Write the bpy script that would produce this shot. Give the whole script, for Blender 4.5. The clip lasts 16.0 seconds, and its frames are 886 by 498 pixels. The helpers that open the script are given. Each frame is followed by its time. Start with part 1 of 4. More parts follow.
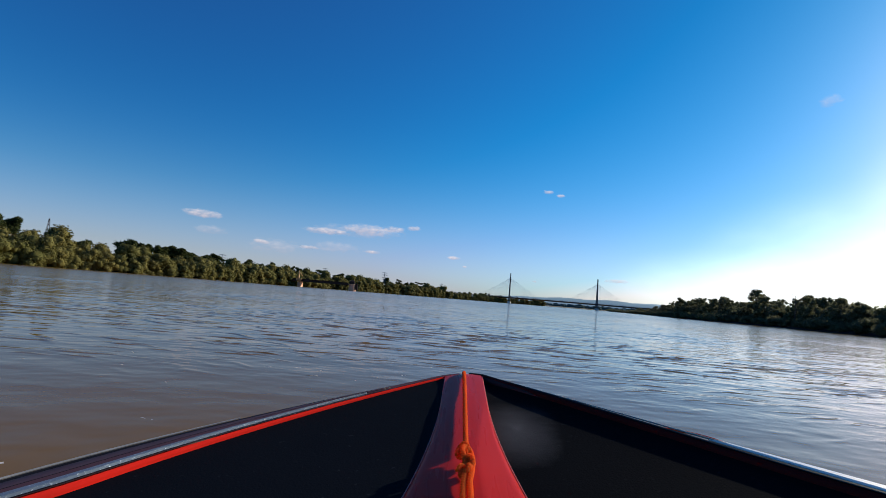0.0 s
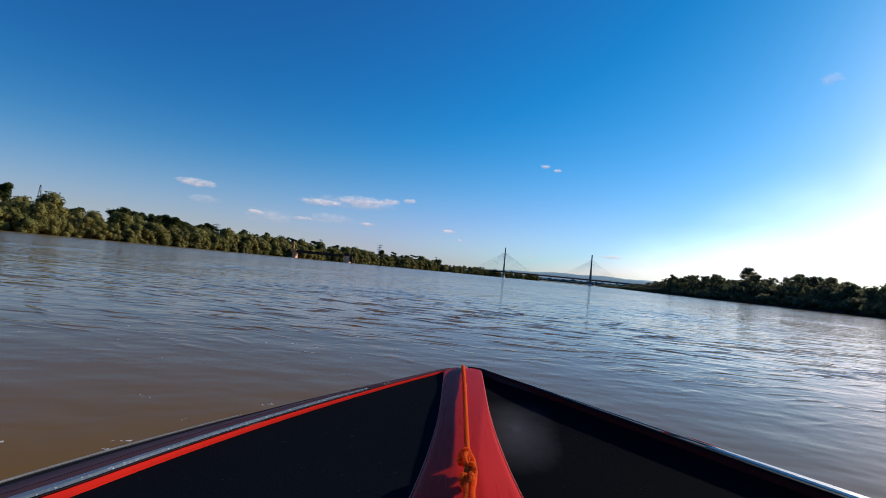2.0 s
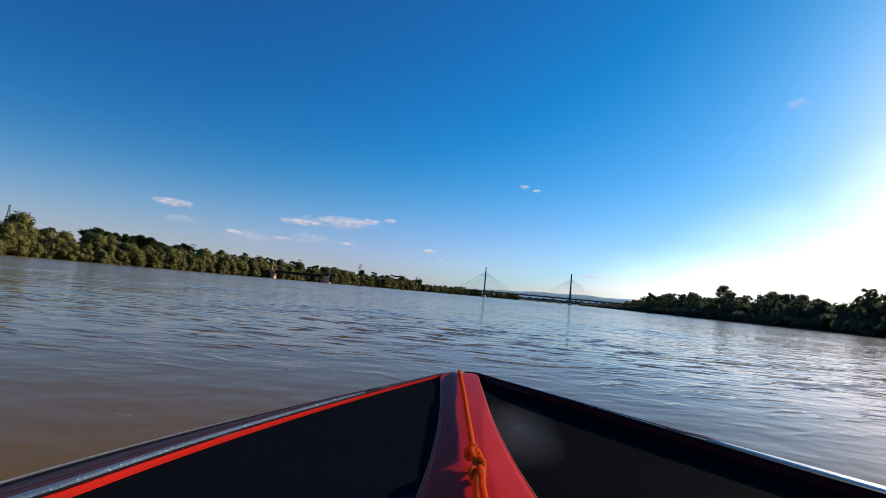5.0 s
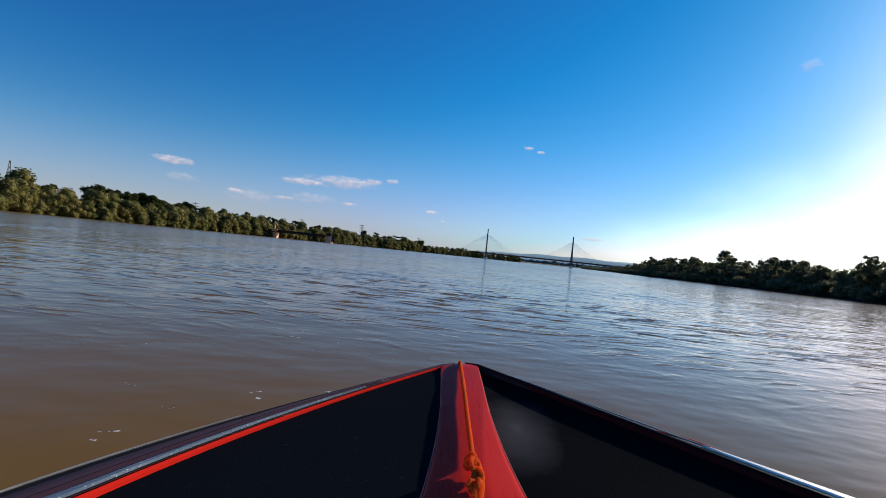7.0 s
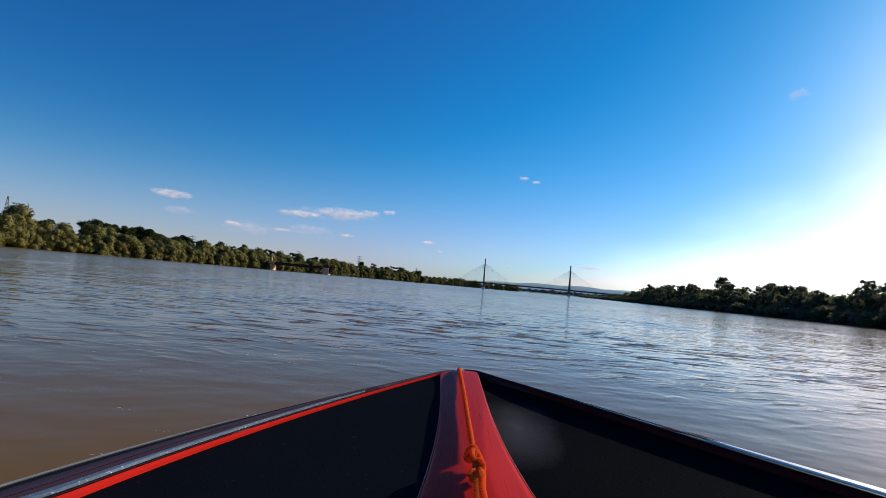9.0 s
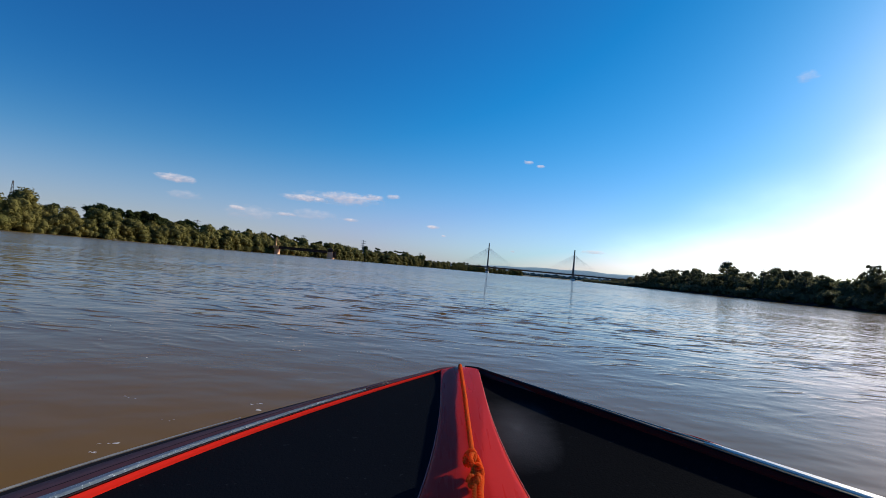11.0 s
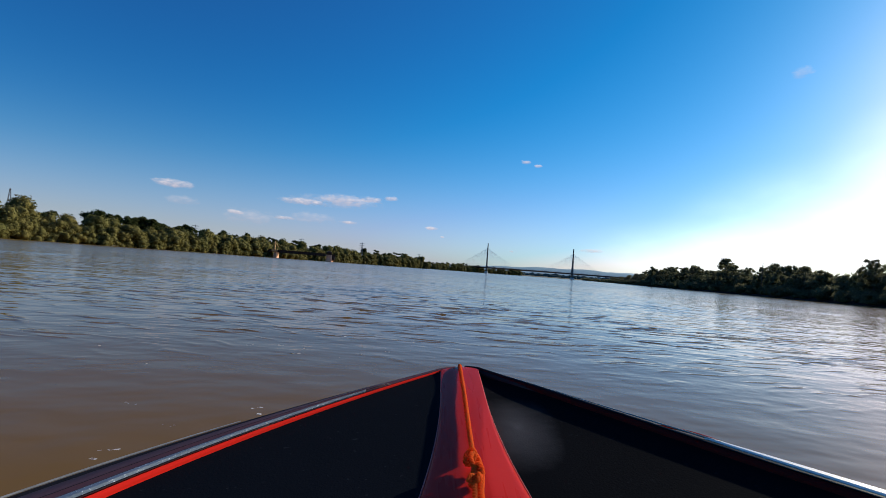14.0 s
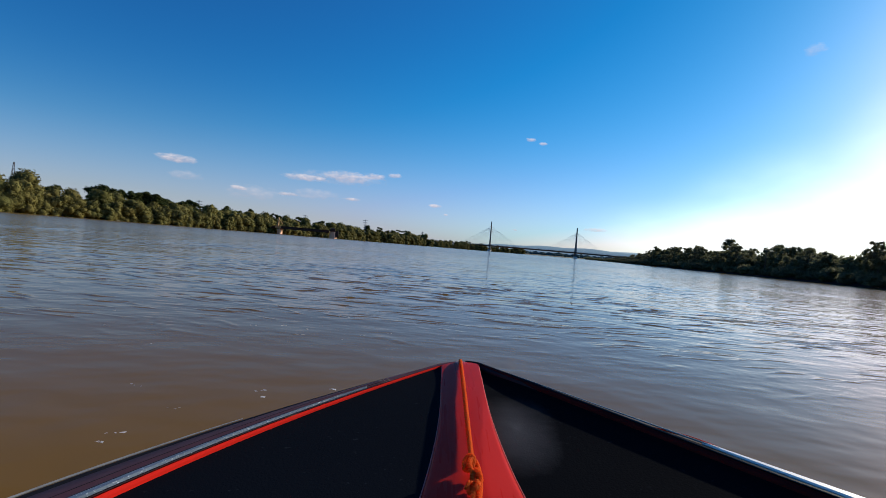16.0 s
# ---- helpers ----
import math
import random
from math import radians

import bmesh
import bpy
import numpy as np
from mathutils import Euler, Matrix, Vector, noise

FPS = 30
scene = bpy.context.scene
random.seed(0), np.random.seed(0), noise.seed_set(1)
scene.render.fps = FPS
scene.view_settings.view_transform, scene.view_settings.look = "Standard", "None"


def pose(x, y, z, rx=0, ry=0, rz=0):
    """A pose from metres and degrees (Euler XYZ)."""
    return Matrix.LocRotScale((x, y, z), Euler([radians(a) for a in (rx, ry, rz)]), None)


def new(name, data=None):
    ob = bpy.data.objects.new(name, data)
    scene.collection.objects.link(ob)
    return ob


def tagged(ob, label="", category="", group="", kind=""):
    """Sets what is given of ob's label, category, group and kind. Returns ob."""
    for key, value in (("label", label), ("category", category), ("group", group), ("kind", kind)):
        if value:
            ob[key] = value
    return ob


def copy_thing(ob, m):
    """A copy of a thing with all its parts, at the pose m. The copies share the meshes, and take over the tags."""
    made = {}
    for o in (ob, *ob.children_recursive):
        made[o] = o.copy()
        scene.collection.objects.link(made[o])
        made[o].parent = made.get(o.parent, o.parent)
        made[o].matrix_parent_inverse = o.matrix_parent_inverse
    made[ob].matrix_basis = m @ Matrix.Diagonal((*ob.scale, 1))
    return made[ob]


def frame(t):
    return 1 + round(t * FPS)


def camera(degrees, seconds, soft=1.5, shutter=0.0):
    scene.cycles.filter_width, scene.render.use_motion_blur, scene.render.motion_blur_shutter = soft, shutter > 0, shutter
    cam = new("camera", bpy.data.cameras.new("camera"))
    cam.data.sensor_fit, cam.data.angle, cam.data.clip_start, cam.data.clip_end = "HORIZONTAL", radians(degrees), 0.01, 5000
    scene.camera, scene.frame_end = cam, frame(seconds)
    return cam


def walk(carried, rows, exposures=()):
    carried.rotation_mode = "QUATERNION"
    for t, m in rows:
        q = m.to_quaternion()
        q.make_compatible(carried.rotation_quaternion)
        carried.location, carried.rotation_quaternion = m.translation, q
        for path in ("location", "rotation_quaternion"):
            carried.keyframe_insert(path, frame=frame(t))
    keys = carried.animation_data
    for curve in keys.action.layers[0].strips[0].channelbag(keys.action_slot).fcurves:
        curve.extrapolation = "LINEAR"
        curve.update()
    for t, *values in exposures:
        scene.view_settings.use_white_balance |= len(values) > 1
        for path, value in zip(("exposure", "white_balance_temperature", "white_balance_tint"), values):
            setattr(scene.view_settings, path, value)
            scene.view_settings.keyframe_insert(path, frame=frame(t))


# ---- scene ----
cam = camera(82.0, 16.0, soft=0.55)
ROWS = [
    (0, 0.0536, -0.0013, 0.8524, 95.43, -4.65, 2.3),
    (0.5, 0.0429, -0.0035, 0.8304, 96.5, -4.92, 1.76),
    (1, 0.0342, 0.001, 0.8917, 93.48, -5.53, 1.77),
    (1.5, 0.0221, -0.0054, 0.8143, 97.27, -5.8, 0.88),
    (2, 0.0305, 0.0028, 0.9123, 92.48, -5.53, 1.7),
    (2.5, 0.0342, -0.0017, 0.8599, 95.06, -4.89, 1.47),
    (3, 0.0222, -0.0032, 0.8488, 95.61, -4.72, 0.83),
    (3.5, 0.0162, 0.0033, 0.9263, 91.87, -4.5, 0.8),
    (4, 0.0008, -0.0037, 0.8531, 95.42, -4.72, -0.15),
    (6.3, -0.0191, -0.0016, 0.8788, 94.12, -5.67, -0.75),
    (6.5, -0.023, -0.0033, 0.8582, 95.13, -5.74, -1.02),
    (7, -0.0178, 0.0057, 0.953, 90.54, -5.89, -0.27),
    (7.5, -0.0271, -0.002, 0.8719, 94.43, -6.41, -0.99),
    (8, -0.0214, 0.0037, 0.9344, 91.43, -5.97, -0.51),
    (8.5, -0.0177, 0.0002, 0.8983, 93.17, -5.75, -0.57),
    (8.7, -0.0147, -0.0014, 0.8823, 93.97, -5.25, -0.63),
    (10.8, -0.0072, 0.0014, 0.9116, 92.55, -5.18, -0.17),
    (11, -0.007, 0.0022, 0.9198, 92.16, -5.23, -0.11),
    (11.5, -0.0032, 0.0021, 0.9191, 92.21, -4.86, -0.03),
    (12, -0.0039, 0.0034, 0.9302, 91.65, -5.26, 0.09),
    (12.5, -0.0107, 0.0011, 0.9087, 92.69, -5.29, -0.32),
    (13, -0.0134, 0.0019, 0.9173, 92.28, -5.33, -0.4),
    (13.5, -0.0097, 0.0009, 0.9055, 92.83, -5.47, -0.24),
    (14, -0.0035, 0.0015, 0.918, 92.29, -4.31, -0.2),
    (14.5, -0.01, -0.0005, 0.8965, 93.31, -4.64, -0.5),
    (15, -0.0166, 0.0038, 0.9383, 91.29, -5.11, -0.51),
    (15.5, -0.0167, -0.0012, 0.8859, 93.8, -5.25, -0.71),
    (16, -0.0036, 0.0075, 0.9704, 89.76, -4.85, 0.16),
]
walk(cam, [(t, pose(x, y, z, rx, ry, rz)) for t, x, y, z, rx, ry, rz in ROWS])

# ---------------------------------------------------------------- light
SUN_AZ, SUN_EL = radians(55), radians(21)
world = bpy.data.worlds.new("sky")
scene.world = world
world.use_nodes = True
wn = world.node_tree.nodes
sky = wn.new("ShaderNodeTexSky")
sky.sky_type = "NISHITA"
sky.sun_disc = False
sky.sun_elevation, sky.sun_rotation = SUN_EL, SUN_AZ
sky.air_density, sky.dust_density, sky.ozone_density = 1.0, 0.46, 2.5
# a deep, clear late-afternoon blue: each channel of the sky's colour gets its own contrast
wl = world.node_tree.links
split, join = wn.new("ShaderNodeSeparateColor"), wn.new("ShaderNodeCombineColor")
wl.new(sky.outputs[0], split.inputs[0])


def sky_math(op, a, b):
    n = wn.new("ShaderNodeMath")
    n.operation = op
    wl.new(a, n.inputs[0])
    n.inputs[1].default_value = b
    return n.outputs[0]


place, axes, veil = wn.new("ShaderNodeTexCoord"), wn.new("ShaderNodeSeparateXYZ"), wn.new("ShaderNodeMix")
wl.new(place.outputs["Generated"], axes.inputs[0])
low = sky_math("MULTIPLY", sky_math("POWER", sky_math("ABSOLUTE", axes.outputs[2], 0.0), 1.5), -27.0)
thick = sky_math("MULTIPLY", sky_math("EXPONENT", low, 0.0), 0.95)
def sky_both(op, a, b):
    n = wn.new("ShaderNodeMath")
    n.operation = op
    wl.new(a, n.inputs[0])
    wl.new(b, n.inputs[1])
    return n.outputs[0]


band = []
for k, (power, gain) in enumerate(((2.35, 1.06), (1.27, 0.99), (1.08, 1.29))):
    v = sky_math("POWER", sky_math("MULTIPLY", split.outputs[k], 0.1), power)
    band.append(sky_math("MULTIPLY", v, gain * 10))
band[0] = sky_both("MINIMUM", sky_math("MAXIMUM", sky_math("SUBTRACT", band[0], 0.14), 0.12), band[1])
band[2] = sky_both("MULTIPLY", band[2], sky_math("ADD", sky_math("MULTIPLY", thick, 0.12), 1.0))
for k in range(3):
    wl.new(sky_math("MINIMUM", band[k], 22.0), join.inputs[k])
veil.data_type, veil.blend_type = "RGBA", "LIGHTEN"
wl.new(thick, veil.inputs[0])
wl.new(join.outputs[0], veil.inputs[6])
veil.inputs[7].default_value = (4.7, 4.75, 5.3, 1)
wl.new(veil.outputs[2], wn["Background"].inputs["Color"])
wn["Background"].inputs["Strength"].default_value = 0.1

sun_data = bpy.data.lights.new("sun", "SUN")
sun_data.energy, sun_data.angle, sun_data.color = 5.0, radians(0.6), (1.0, 0.91, 0.72)
sun = new("sun", sun_data)
to_sun = Vector((math.sin(SUN_AZ) * math.cos(SUN_EL), math.cos(SUN_AZ) * math.cos(SUN_EL), math.sin(SUN_EL)))
sun.matrix_world = Matrix.Translation((60, 60, 80)) @ to_sun.to_track_quat("Z", "Y").to_matrix().to_4x4()
scene.view_settings.exposure = 0.0


# ---------------------------------------------------------------- materials
class Mat:
    """A node material under construction."""

    def __init__(self, name):
        self.m = bpy.data.materials.new(name)
        self.m.use_nodes = True
        self.t = self.m.node_tree
        self.n, self.bsdf = self.t.nodes, self.t.nodes["Principled BSDF"]
        self.out = self.t.nodes["Material Output"]

    def node(self, kind, **given):
        n = self.n.new("ShaderNode" + kind)
        for key, value in given.items():
            n.inputs[key.replace("_", " ")].default_value = value
        return n

    def link(self, a, b):
        self.t.links.new(a, b)

    def noise(self, scale, detail=4.0, rough=0.55, space="Object", stretch=None):
        n = self.node("TexNoise", Scale=scale, Detail=detail, Roughness=rough)
        c = self.n.new("ShaderNodeTexCoord")
        if stretch:
            mp = self.n.new("ShaderNodeMapping")
            mp.inputs["Scale"].default_value = stretch
            self.link(c.outputs[space], mp.inputs["Vector"])
            self.link(mp.outputs[0], n.inputs["Vector"])
        else:
            self.link(c.outputs[space], n.inputs["Vector"])
        return n.outputs["Fac"]

    def ramp(self, fac, stops):
        r = self.n.new("ShaderNodeValToRGB")
        e = r.color_ramp.elements
        while len(e) < len(stops):
            e.new(0.5)
        for el, (p, c) in zip(e, stops):
            el.position, el.color = p, (*c, 1) if len(c) == 3 else c
        self.link(fac, r.inputs[0])
        return r.outputs[0]

    def mix(self, fac, a, b, blend="MIX"):
        m = self.n.new("ShaderNodeMix")
        m.data_type, m.blend_type = "RGBA", blend
        for v, k in ((fac, 0), (a, 6), (b, 7)):
            if hasattr(v, "is_output"):
                self.link(v, m.inputs[k])
            else:
                m.inputs[k].default_value = v if k == 0 else (*v, 1)
        return m.outputs[2]

    def math(self, op, a, b=0.0, c=0.0):
        m = self.n.new("ShaderNodeMath")
        m.operation = op
        for i, v in enumerate((a, b, c)):
            if hasattr(v, "is_output"):
                self.link(v, m.inputs[i])
            else:
                m.inputs[i].default_value = v
        return m.outputs[0]

    def bump(self, height, strength, distance, normal=None):
        b = self.node("Bump", Strength=strength, Distance=distance)
        self.link(height, b.inputs["Height"])
        if normal is not None:
            self.link(normal, b.inputs["Normal"])
        return b.outputs[0]

    def put(self, **given):
        for key, value in given.items():
            s = self.bsdf.inputs[key.replace("_", " ")]
            if hasattr(value, "is_output"):
                self.link(value, s)
            else:
                s.default_value = (*value, 1) if isinstance(value, tuple) and len(value) == 3 else value
        return self.m


def plain(name, c1, c2, rough=0.6, scale=3.0, bump=0.3, dist=0.01, metal=0.0, spec=0.5, coat=0.0, stretch=None):
    """A surface of two near colours with coarse blotches, fine grain and relief."""
    k = Mat(name)
    big, fine = k.noise(scale, 5, 0.6, stretch=stretch), k.noise(scale * 14, 3, 0.6, stretch=stretch)
    col = k.mix(k.math("ADD", k.math("MULTIPLY", big, 0.75), k.math("MULTIPLY", fine, 0.35)), c1, c2)
    r = k.math("ADD", k.math("MULTIPLY", fine, 0.16), rough - 0.08)
    return k.put(Base_Color=col, Roughness=r, Metallic=metal, Specular_IOR_Level=spec, Coat_Weight=coat, Coat_Roughness=0.12,
                 Normal=k.bump(fine, bump, dist))


def water_material():
    k = Mat("river_water")
    silt = k.noise(0.035, 5, 0.6)
    col = k.ramp(silt, [(0.3, (0.166, 0.084, 0.009)), (0.7, (0.198, 0.103, 0.013))])
    ripple = k.noise(2.2, 2, 0.5, stretch=(0.75, 1.0, 1.0))
    fine = k.noise(9.0, 3, 0.5, stretch=(0.7, 1.0, 1.0))
    calm = k.ramp(k.noise(0.06, 3, 0.5, stretch=(0.4, 1.0, 1.0)), [(0.40, (0.45,) * 3), (0.66, (1.0,) * 3)])
    c, far = k.n.new("ShaderNodeTexCoord"), k.n.new("ShaderNodeVectorMath")
    far.operation = "LENGTH"
    k.link(c.outputs["Object"], far.inputs[0])
    # ripple strength grows with distance from the viewpoint, set to fit the view
    ripple_by_range = k.ramp(k.math("MULTIPLY", far.outputs["Value"], 0.01), [(0.12, (0.40,) * 3), (0.35, (0.70,) * 3), (0.80, (1.0,) * 3)])
    b = k.node("Bump", Distance=0.09)
    k.link(ripple, b.inputs["Height"])
    k.link(k.math("MULTIPLY", k.math("MULTIPLY", calm, 0.7), ripple_by_range), b.inputs["Strength"])
    n = k.bump(fine, 0.12, 0.008, b.outputs[0])
    # sharp little crests, scattered in groups, faded out near the viewpoint to fit the view
    crest_fade = k.ramp(k.math("MULTIPLY", far.outputs["Value"], 0.05), [(0.25, (0.0,) * 3), (0.55, (1.0,) * 3)])
    crest = k.ramp(k.noise(1.15, 3, 0.5, stretch=(0.36, 1.7, 1.0)), [(0.585, (0.0,) * 3), (0.70, (1.0,) * 3)])
    group = k.ramp(k.noise(0.11, 2, 0.5, stretch=(0.7, 1.0, 1.0)), [(0.42, (0.0,) * 3), (0.60, (1.0,) * 3)])
    n = k.bump(k.math("MULTIPLY", crest, k.math("MULTIPLY", crest_fade, group)), 1.0, 0.05, n)
    rough = k.ramp(k.math("MULTIPLY", far.outputs["Value"], 0.005), [(0.04, (0.05,) * 3), (0.15, (0.10,) * 3), (0.45, (0.16,) * 3)])
    return k.put(Base_Color=col, Roughness=rough, IOR=1.17, Specular_IOR_Level=0.5, Specular_Tint=(1.0, 0.90, 0.70), Normal=n)


def foliage(name, dark, light, warm, through_light=0.3):
    k = Mat(name)
    geo, info = k.n.new("ShaderNodeNewGeometry"), k.n.new("ShaderNodeObjectInfo")
    col = k.mix(geo.outputs["Random Per Island"], dark, light)
    col = k.mix(k.math("MULTIPLY", info.outputs["Random"], 0.7), col, warm)
    patch = k.noise(0.35, 3, 0.6)
    col = k.mix(k.math("MULTIPLY", patch, 0.5), col, dark)
    k.put(Base_Color=col, Roughness=0.7, Specular_IOR_Level=0.06)
    tr = k.node("BsdfTranslucent")
    k.link(col, tr.inputs["Color"])
    mx = k.node("MixShader", Fac=through_light)
    k.link(k.bsdf.outputs[0], mx.inputs[1])
    k.link(tr.outputs[0], mx.inputs[2])
    k.link(mx.outputs[0], k.out.inputs["Surface"])
    return k.m


def cloud_material(name, dense):
    k = Mat(name)
    c, info = k.n.new("ShaderNodeTexCoord"), k.n.new("ShaderNodeObjectInfo")
    n = k.n.new("ShaderNodeTexNoise")
    n.noise_dimensions = "4D"
    for key, v in (("Scale", 1.0), ("Detail", 7.0), ("Roughness", 0.6)):
        n.inputs[key].default_value = v
    mp = k.n.new("ShaderNodeMapping")
    mp.inputs["Scale"].default_value = (0.016, 0.034, 0.02)
    k.link(c.outputs["Object"], mp.inputs["Vector"])
    k.link(mp.outputs[0], n.inputs["Vector"])
    k.link(k.math("MULTIPLY", info.outputs["Random"], 40.0), n.inputs["W"])
    g = k.n.new("ShaderNodeSeparateXYZ")
    k.link(c.outputs["Generated"], g.inputs[0])
    dx = k.math("MULTIPLY", k.math("SUBTRACT", g.outputs[0], 0.5), 2.0)
    dy = k.math("MULTIPLY", k.math("SUBTRACT", g.outputs[1], 0.5), 2.0)
    r2 = k.math("ADD", k.math("MULTIPLY", dx, dx), k.math("MULTIPLY", dy, dy))
    a = k.math("SUBTRACT", k.math("ADD", n.outputs["Fac"], 0.12), k.math("MULTIPLY", r2, 0.55))
    alpha = k.ramp(a, [(0.34, (0, 0, 0)), (0.78, (dense,) * 3)])
    # lit tops and shaded undersides are painted into a glowing colour
    shade = k.ramp(k.math("ADD", g.outputs[1], k.math("MULTIPLY", k.math("SUBTRACT", n.outputs["Fac"], 0.5), 0.9)),
                   [(0.3, (0.66, 0.58, 0.66)), (0.72, (1.0, 0.90, 0.93))])
    em = k.node("Emission", Strength=0.85)
    k.link(shade, em.inputs["Color"])
    tr = k.node("BsdfTransparent")
    mx = k.n.new("ShaderNodeMixShader")
    k.link(alpha, mx.inputs[0])
    k.link(tr.outputs[0], mx.inputs[1])
    k.link(em.outputs[0], mx.inputs[2])
    k.link(mx.outputs[0], k.out.inputs["Surface"])
    return k.m


def haze_material(name, dense):
    """Glowing sheet of painted sun haze with no edges, thickest in its middle."""
    k = Mat(name)
    g = k.n.new("ShaderNodeSeparateXYZ")
    k.link(k.n.new("ShaderNodeTexCoord").outputs["Generated"], g.inputs[0])
    dx = k.math("MULTIPLY", k.math("SUBTRACT", g.outputs[0], 0.5), 2.0)
    dy = k.math("MULTIPLY", k.math("SUBTRACT", g.outputs[1], 0.5), 2.0)
    r2 = k.math("ADD", k.math("MULTIPLY", dx, dx), k.math("MULTIPLY", dy, dy))
    left = k.math("MAXIMUM", k.math("SUBTRACT", 1.0, r2), 0.0)
    streaks = k.noise(0.0032, 3, 0.5, stretch=(1.0, 2.2, 1.0))
    alpha = k.math("MULTIPLY", k.math("MULTIPLY", left, left), k.math("MULTIPLY", k.math("ADD", streaks, 0.35), dense))
    em, tr, mx = k.node("Emission", Strength=2.0), k.node("BsdfTransparent"), k.n.new("ShaderNodeMixShader")
    em.inputs["Color"].default_value = (0.84, 0.96, 1.0, 1)
    k.link(alpha, mx.inputs[0])
    k.link(tr.outputs[0], mx.inputs[1])
    k.link(em.outputs[0], mx.inputs[2])
    k.link(mx.outputs[0], k.out.inputs["Surface"])
    return k.m


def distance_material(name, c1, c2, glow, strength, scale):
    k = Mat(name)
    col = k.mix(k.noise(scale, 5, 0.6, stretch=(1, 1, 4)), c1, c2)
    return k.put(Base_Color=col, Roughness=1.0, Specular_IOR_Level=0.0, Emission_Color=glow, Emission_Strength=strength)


def red_paint(name, dull, fresh):
    """Glossy red gelcoat, sun-dulled, with faint scratches and dust."""
    k = Mat(name)
    big, fine = k.noise(5, 5, 0.65), k.noise(90, 3, 0.6)
    scr = k.noise(60, 2, 0.5, stretch=(1.0, 0.06, 1.0))
    col = k.mix(big, dull, fresh)
    dust = k.ramp(k.math("MULTIPLY", fine, big), [(0.30, (0, 0, 0)), (0.6, (0.05, 0.05, 0.05))])
    col = k.mix(dust, col, (0.36, 0.14, 0.11))
    r = k.math("ADD", k.math("MULTIPLY", scr, 0.25), 0.16)
    return k.put(Base_Color=col, Roughness=r, Specular_IOR_Level=0.04, Coat_Weight=0.0, Normal=k.bump(fine, 0.05, 0.002))


def black_mat(name, glare):
    """Black textured deck covering with dust specks; optionally darkened, with a sheen painted in grey."""
    k = Mat(name)
    grain, blot = k.noise(220, 3, 0.6), k.noise(4, 5, 0.65)
    spk = k.ramp(k.noise(75, 2, 0.4), [(0.70, (0, 0, 0)), (0.76, (0.25, 0.25, 0.25))])
    col = k.mix(blot, (0.0058, 0.0078, 0.0114), (0.0084, 0.0104, 0.0143))
    col = k.mix(spk, col, (0.05, 0.055, 0.06))
    # darkened base, with a soft grey blotch painted in as a sheen
    if glare:
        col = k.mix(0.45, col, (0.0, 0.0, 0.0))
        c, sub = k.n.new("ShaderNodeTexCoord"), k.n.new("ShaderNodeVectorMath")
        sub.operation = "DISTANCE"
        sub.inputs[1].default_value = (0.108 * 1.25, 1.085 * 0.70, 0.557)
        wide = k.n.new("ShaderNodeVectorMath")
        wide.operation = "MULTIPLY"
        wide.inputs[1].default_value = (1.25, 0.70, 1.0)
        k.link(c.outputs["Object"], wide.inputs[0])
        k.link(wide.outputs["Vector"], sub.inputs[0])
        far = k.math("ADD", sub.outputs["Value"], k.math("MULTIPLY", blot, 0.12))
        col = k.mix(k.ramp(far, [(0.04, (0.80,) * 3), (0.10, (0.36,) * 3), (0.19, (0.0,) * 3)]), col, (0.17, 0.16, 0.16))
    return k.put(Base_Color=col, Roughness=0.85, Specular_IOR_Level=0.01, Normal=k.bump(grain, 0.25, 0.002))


def sparkle_strip():
    k = Mat("worn_silver_strip")
    f, b = k.noise(210, 3, 0.7), k.noise(14, 4, 0.6, stretch=(1.0, 0.3, 1.0))
    col = k.mix(b, (0.13, 0.165, 0.20), (0.30, 0.34, 0.37))
    # the strip's sparkle is put into the colour as near-white specks
    col = k.mix(k.ramp(f, [(0.60, (0, 0, 0)), (0.68, (1, 1, 1))]), col, (0.75, 0.78, 0.78))
    return k.put(Base_Color=col, Roughness=0.42, Metallic=0.35, Normal=k.bump(f, 0.6, 0.002))


def rope_material():
    k = Mat("orange_rope_fibre")
    f, b = k.noise(500, 3, 0.6), k.noise(30, 4, 0.6)
    col = k.mix(b, (1.0, 0.24, 0.022), (1.0, 0.33, 0.048))
    col = k.mix(k.math("MULTIPLY", f, 0.12), col, (0.45, 0.07, 0.01))
    k.put(Base_Color=col, Roughness=0.8, Specular_IOR_Level=0.3, Sheen_Weight=0.8, Sheen_Tint=(1.0, 0.32, 0.08), Normal=k.bump(f, 0.6, 0.002))
    tr = k.node("BsdfTranslucent")
    k.link(col, tr.inputs["Color"])
    mx = k.node("MixShader", Fac=0.72)
    k.link(k.bsdf.outputs[0], mx.inputs[1])
    k.link(tr.outputs[0], mx.inputs[2])
    k.link(mx.outputs[0], k.out.inputs["Surface"])
    return k.m


M_WATER = water_material()
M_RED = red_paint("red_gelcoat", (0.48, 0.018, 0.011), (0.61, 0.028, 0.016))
# brighter copy of the hull red: the lip's sunlight is put into the colour
M_LIP = red_paint("sunlit_red_gelcoat", (0.84, 0.024, 0.014), (0.92, 0.034, 0.020))
M_BLACK, M_STRIP, M_ROPE = black_mat("black_deck_covering", False), sparkle_strip(), rope_material()
M_GLARE = black_mat("glare_black_deck_covering", True)
M_GUNWALE = plain("faded_maroon_gelcoat", (0.080, 0.030, 0.036), (0.135, 0.056, 0.060), 0.6, 9, 0.15, 0.003, spec=0.12)
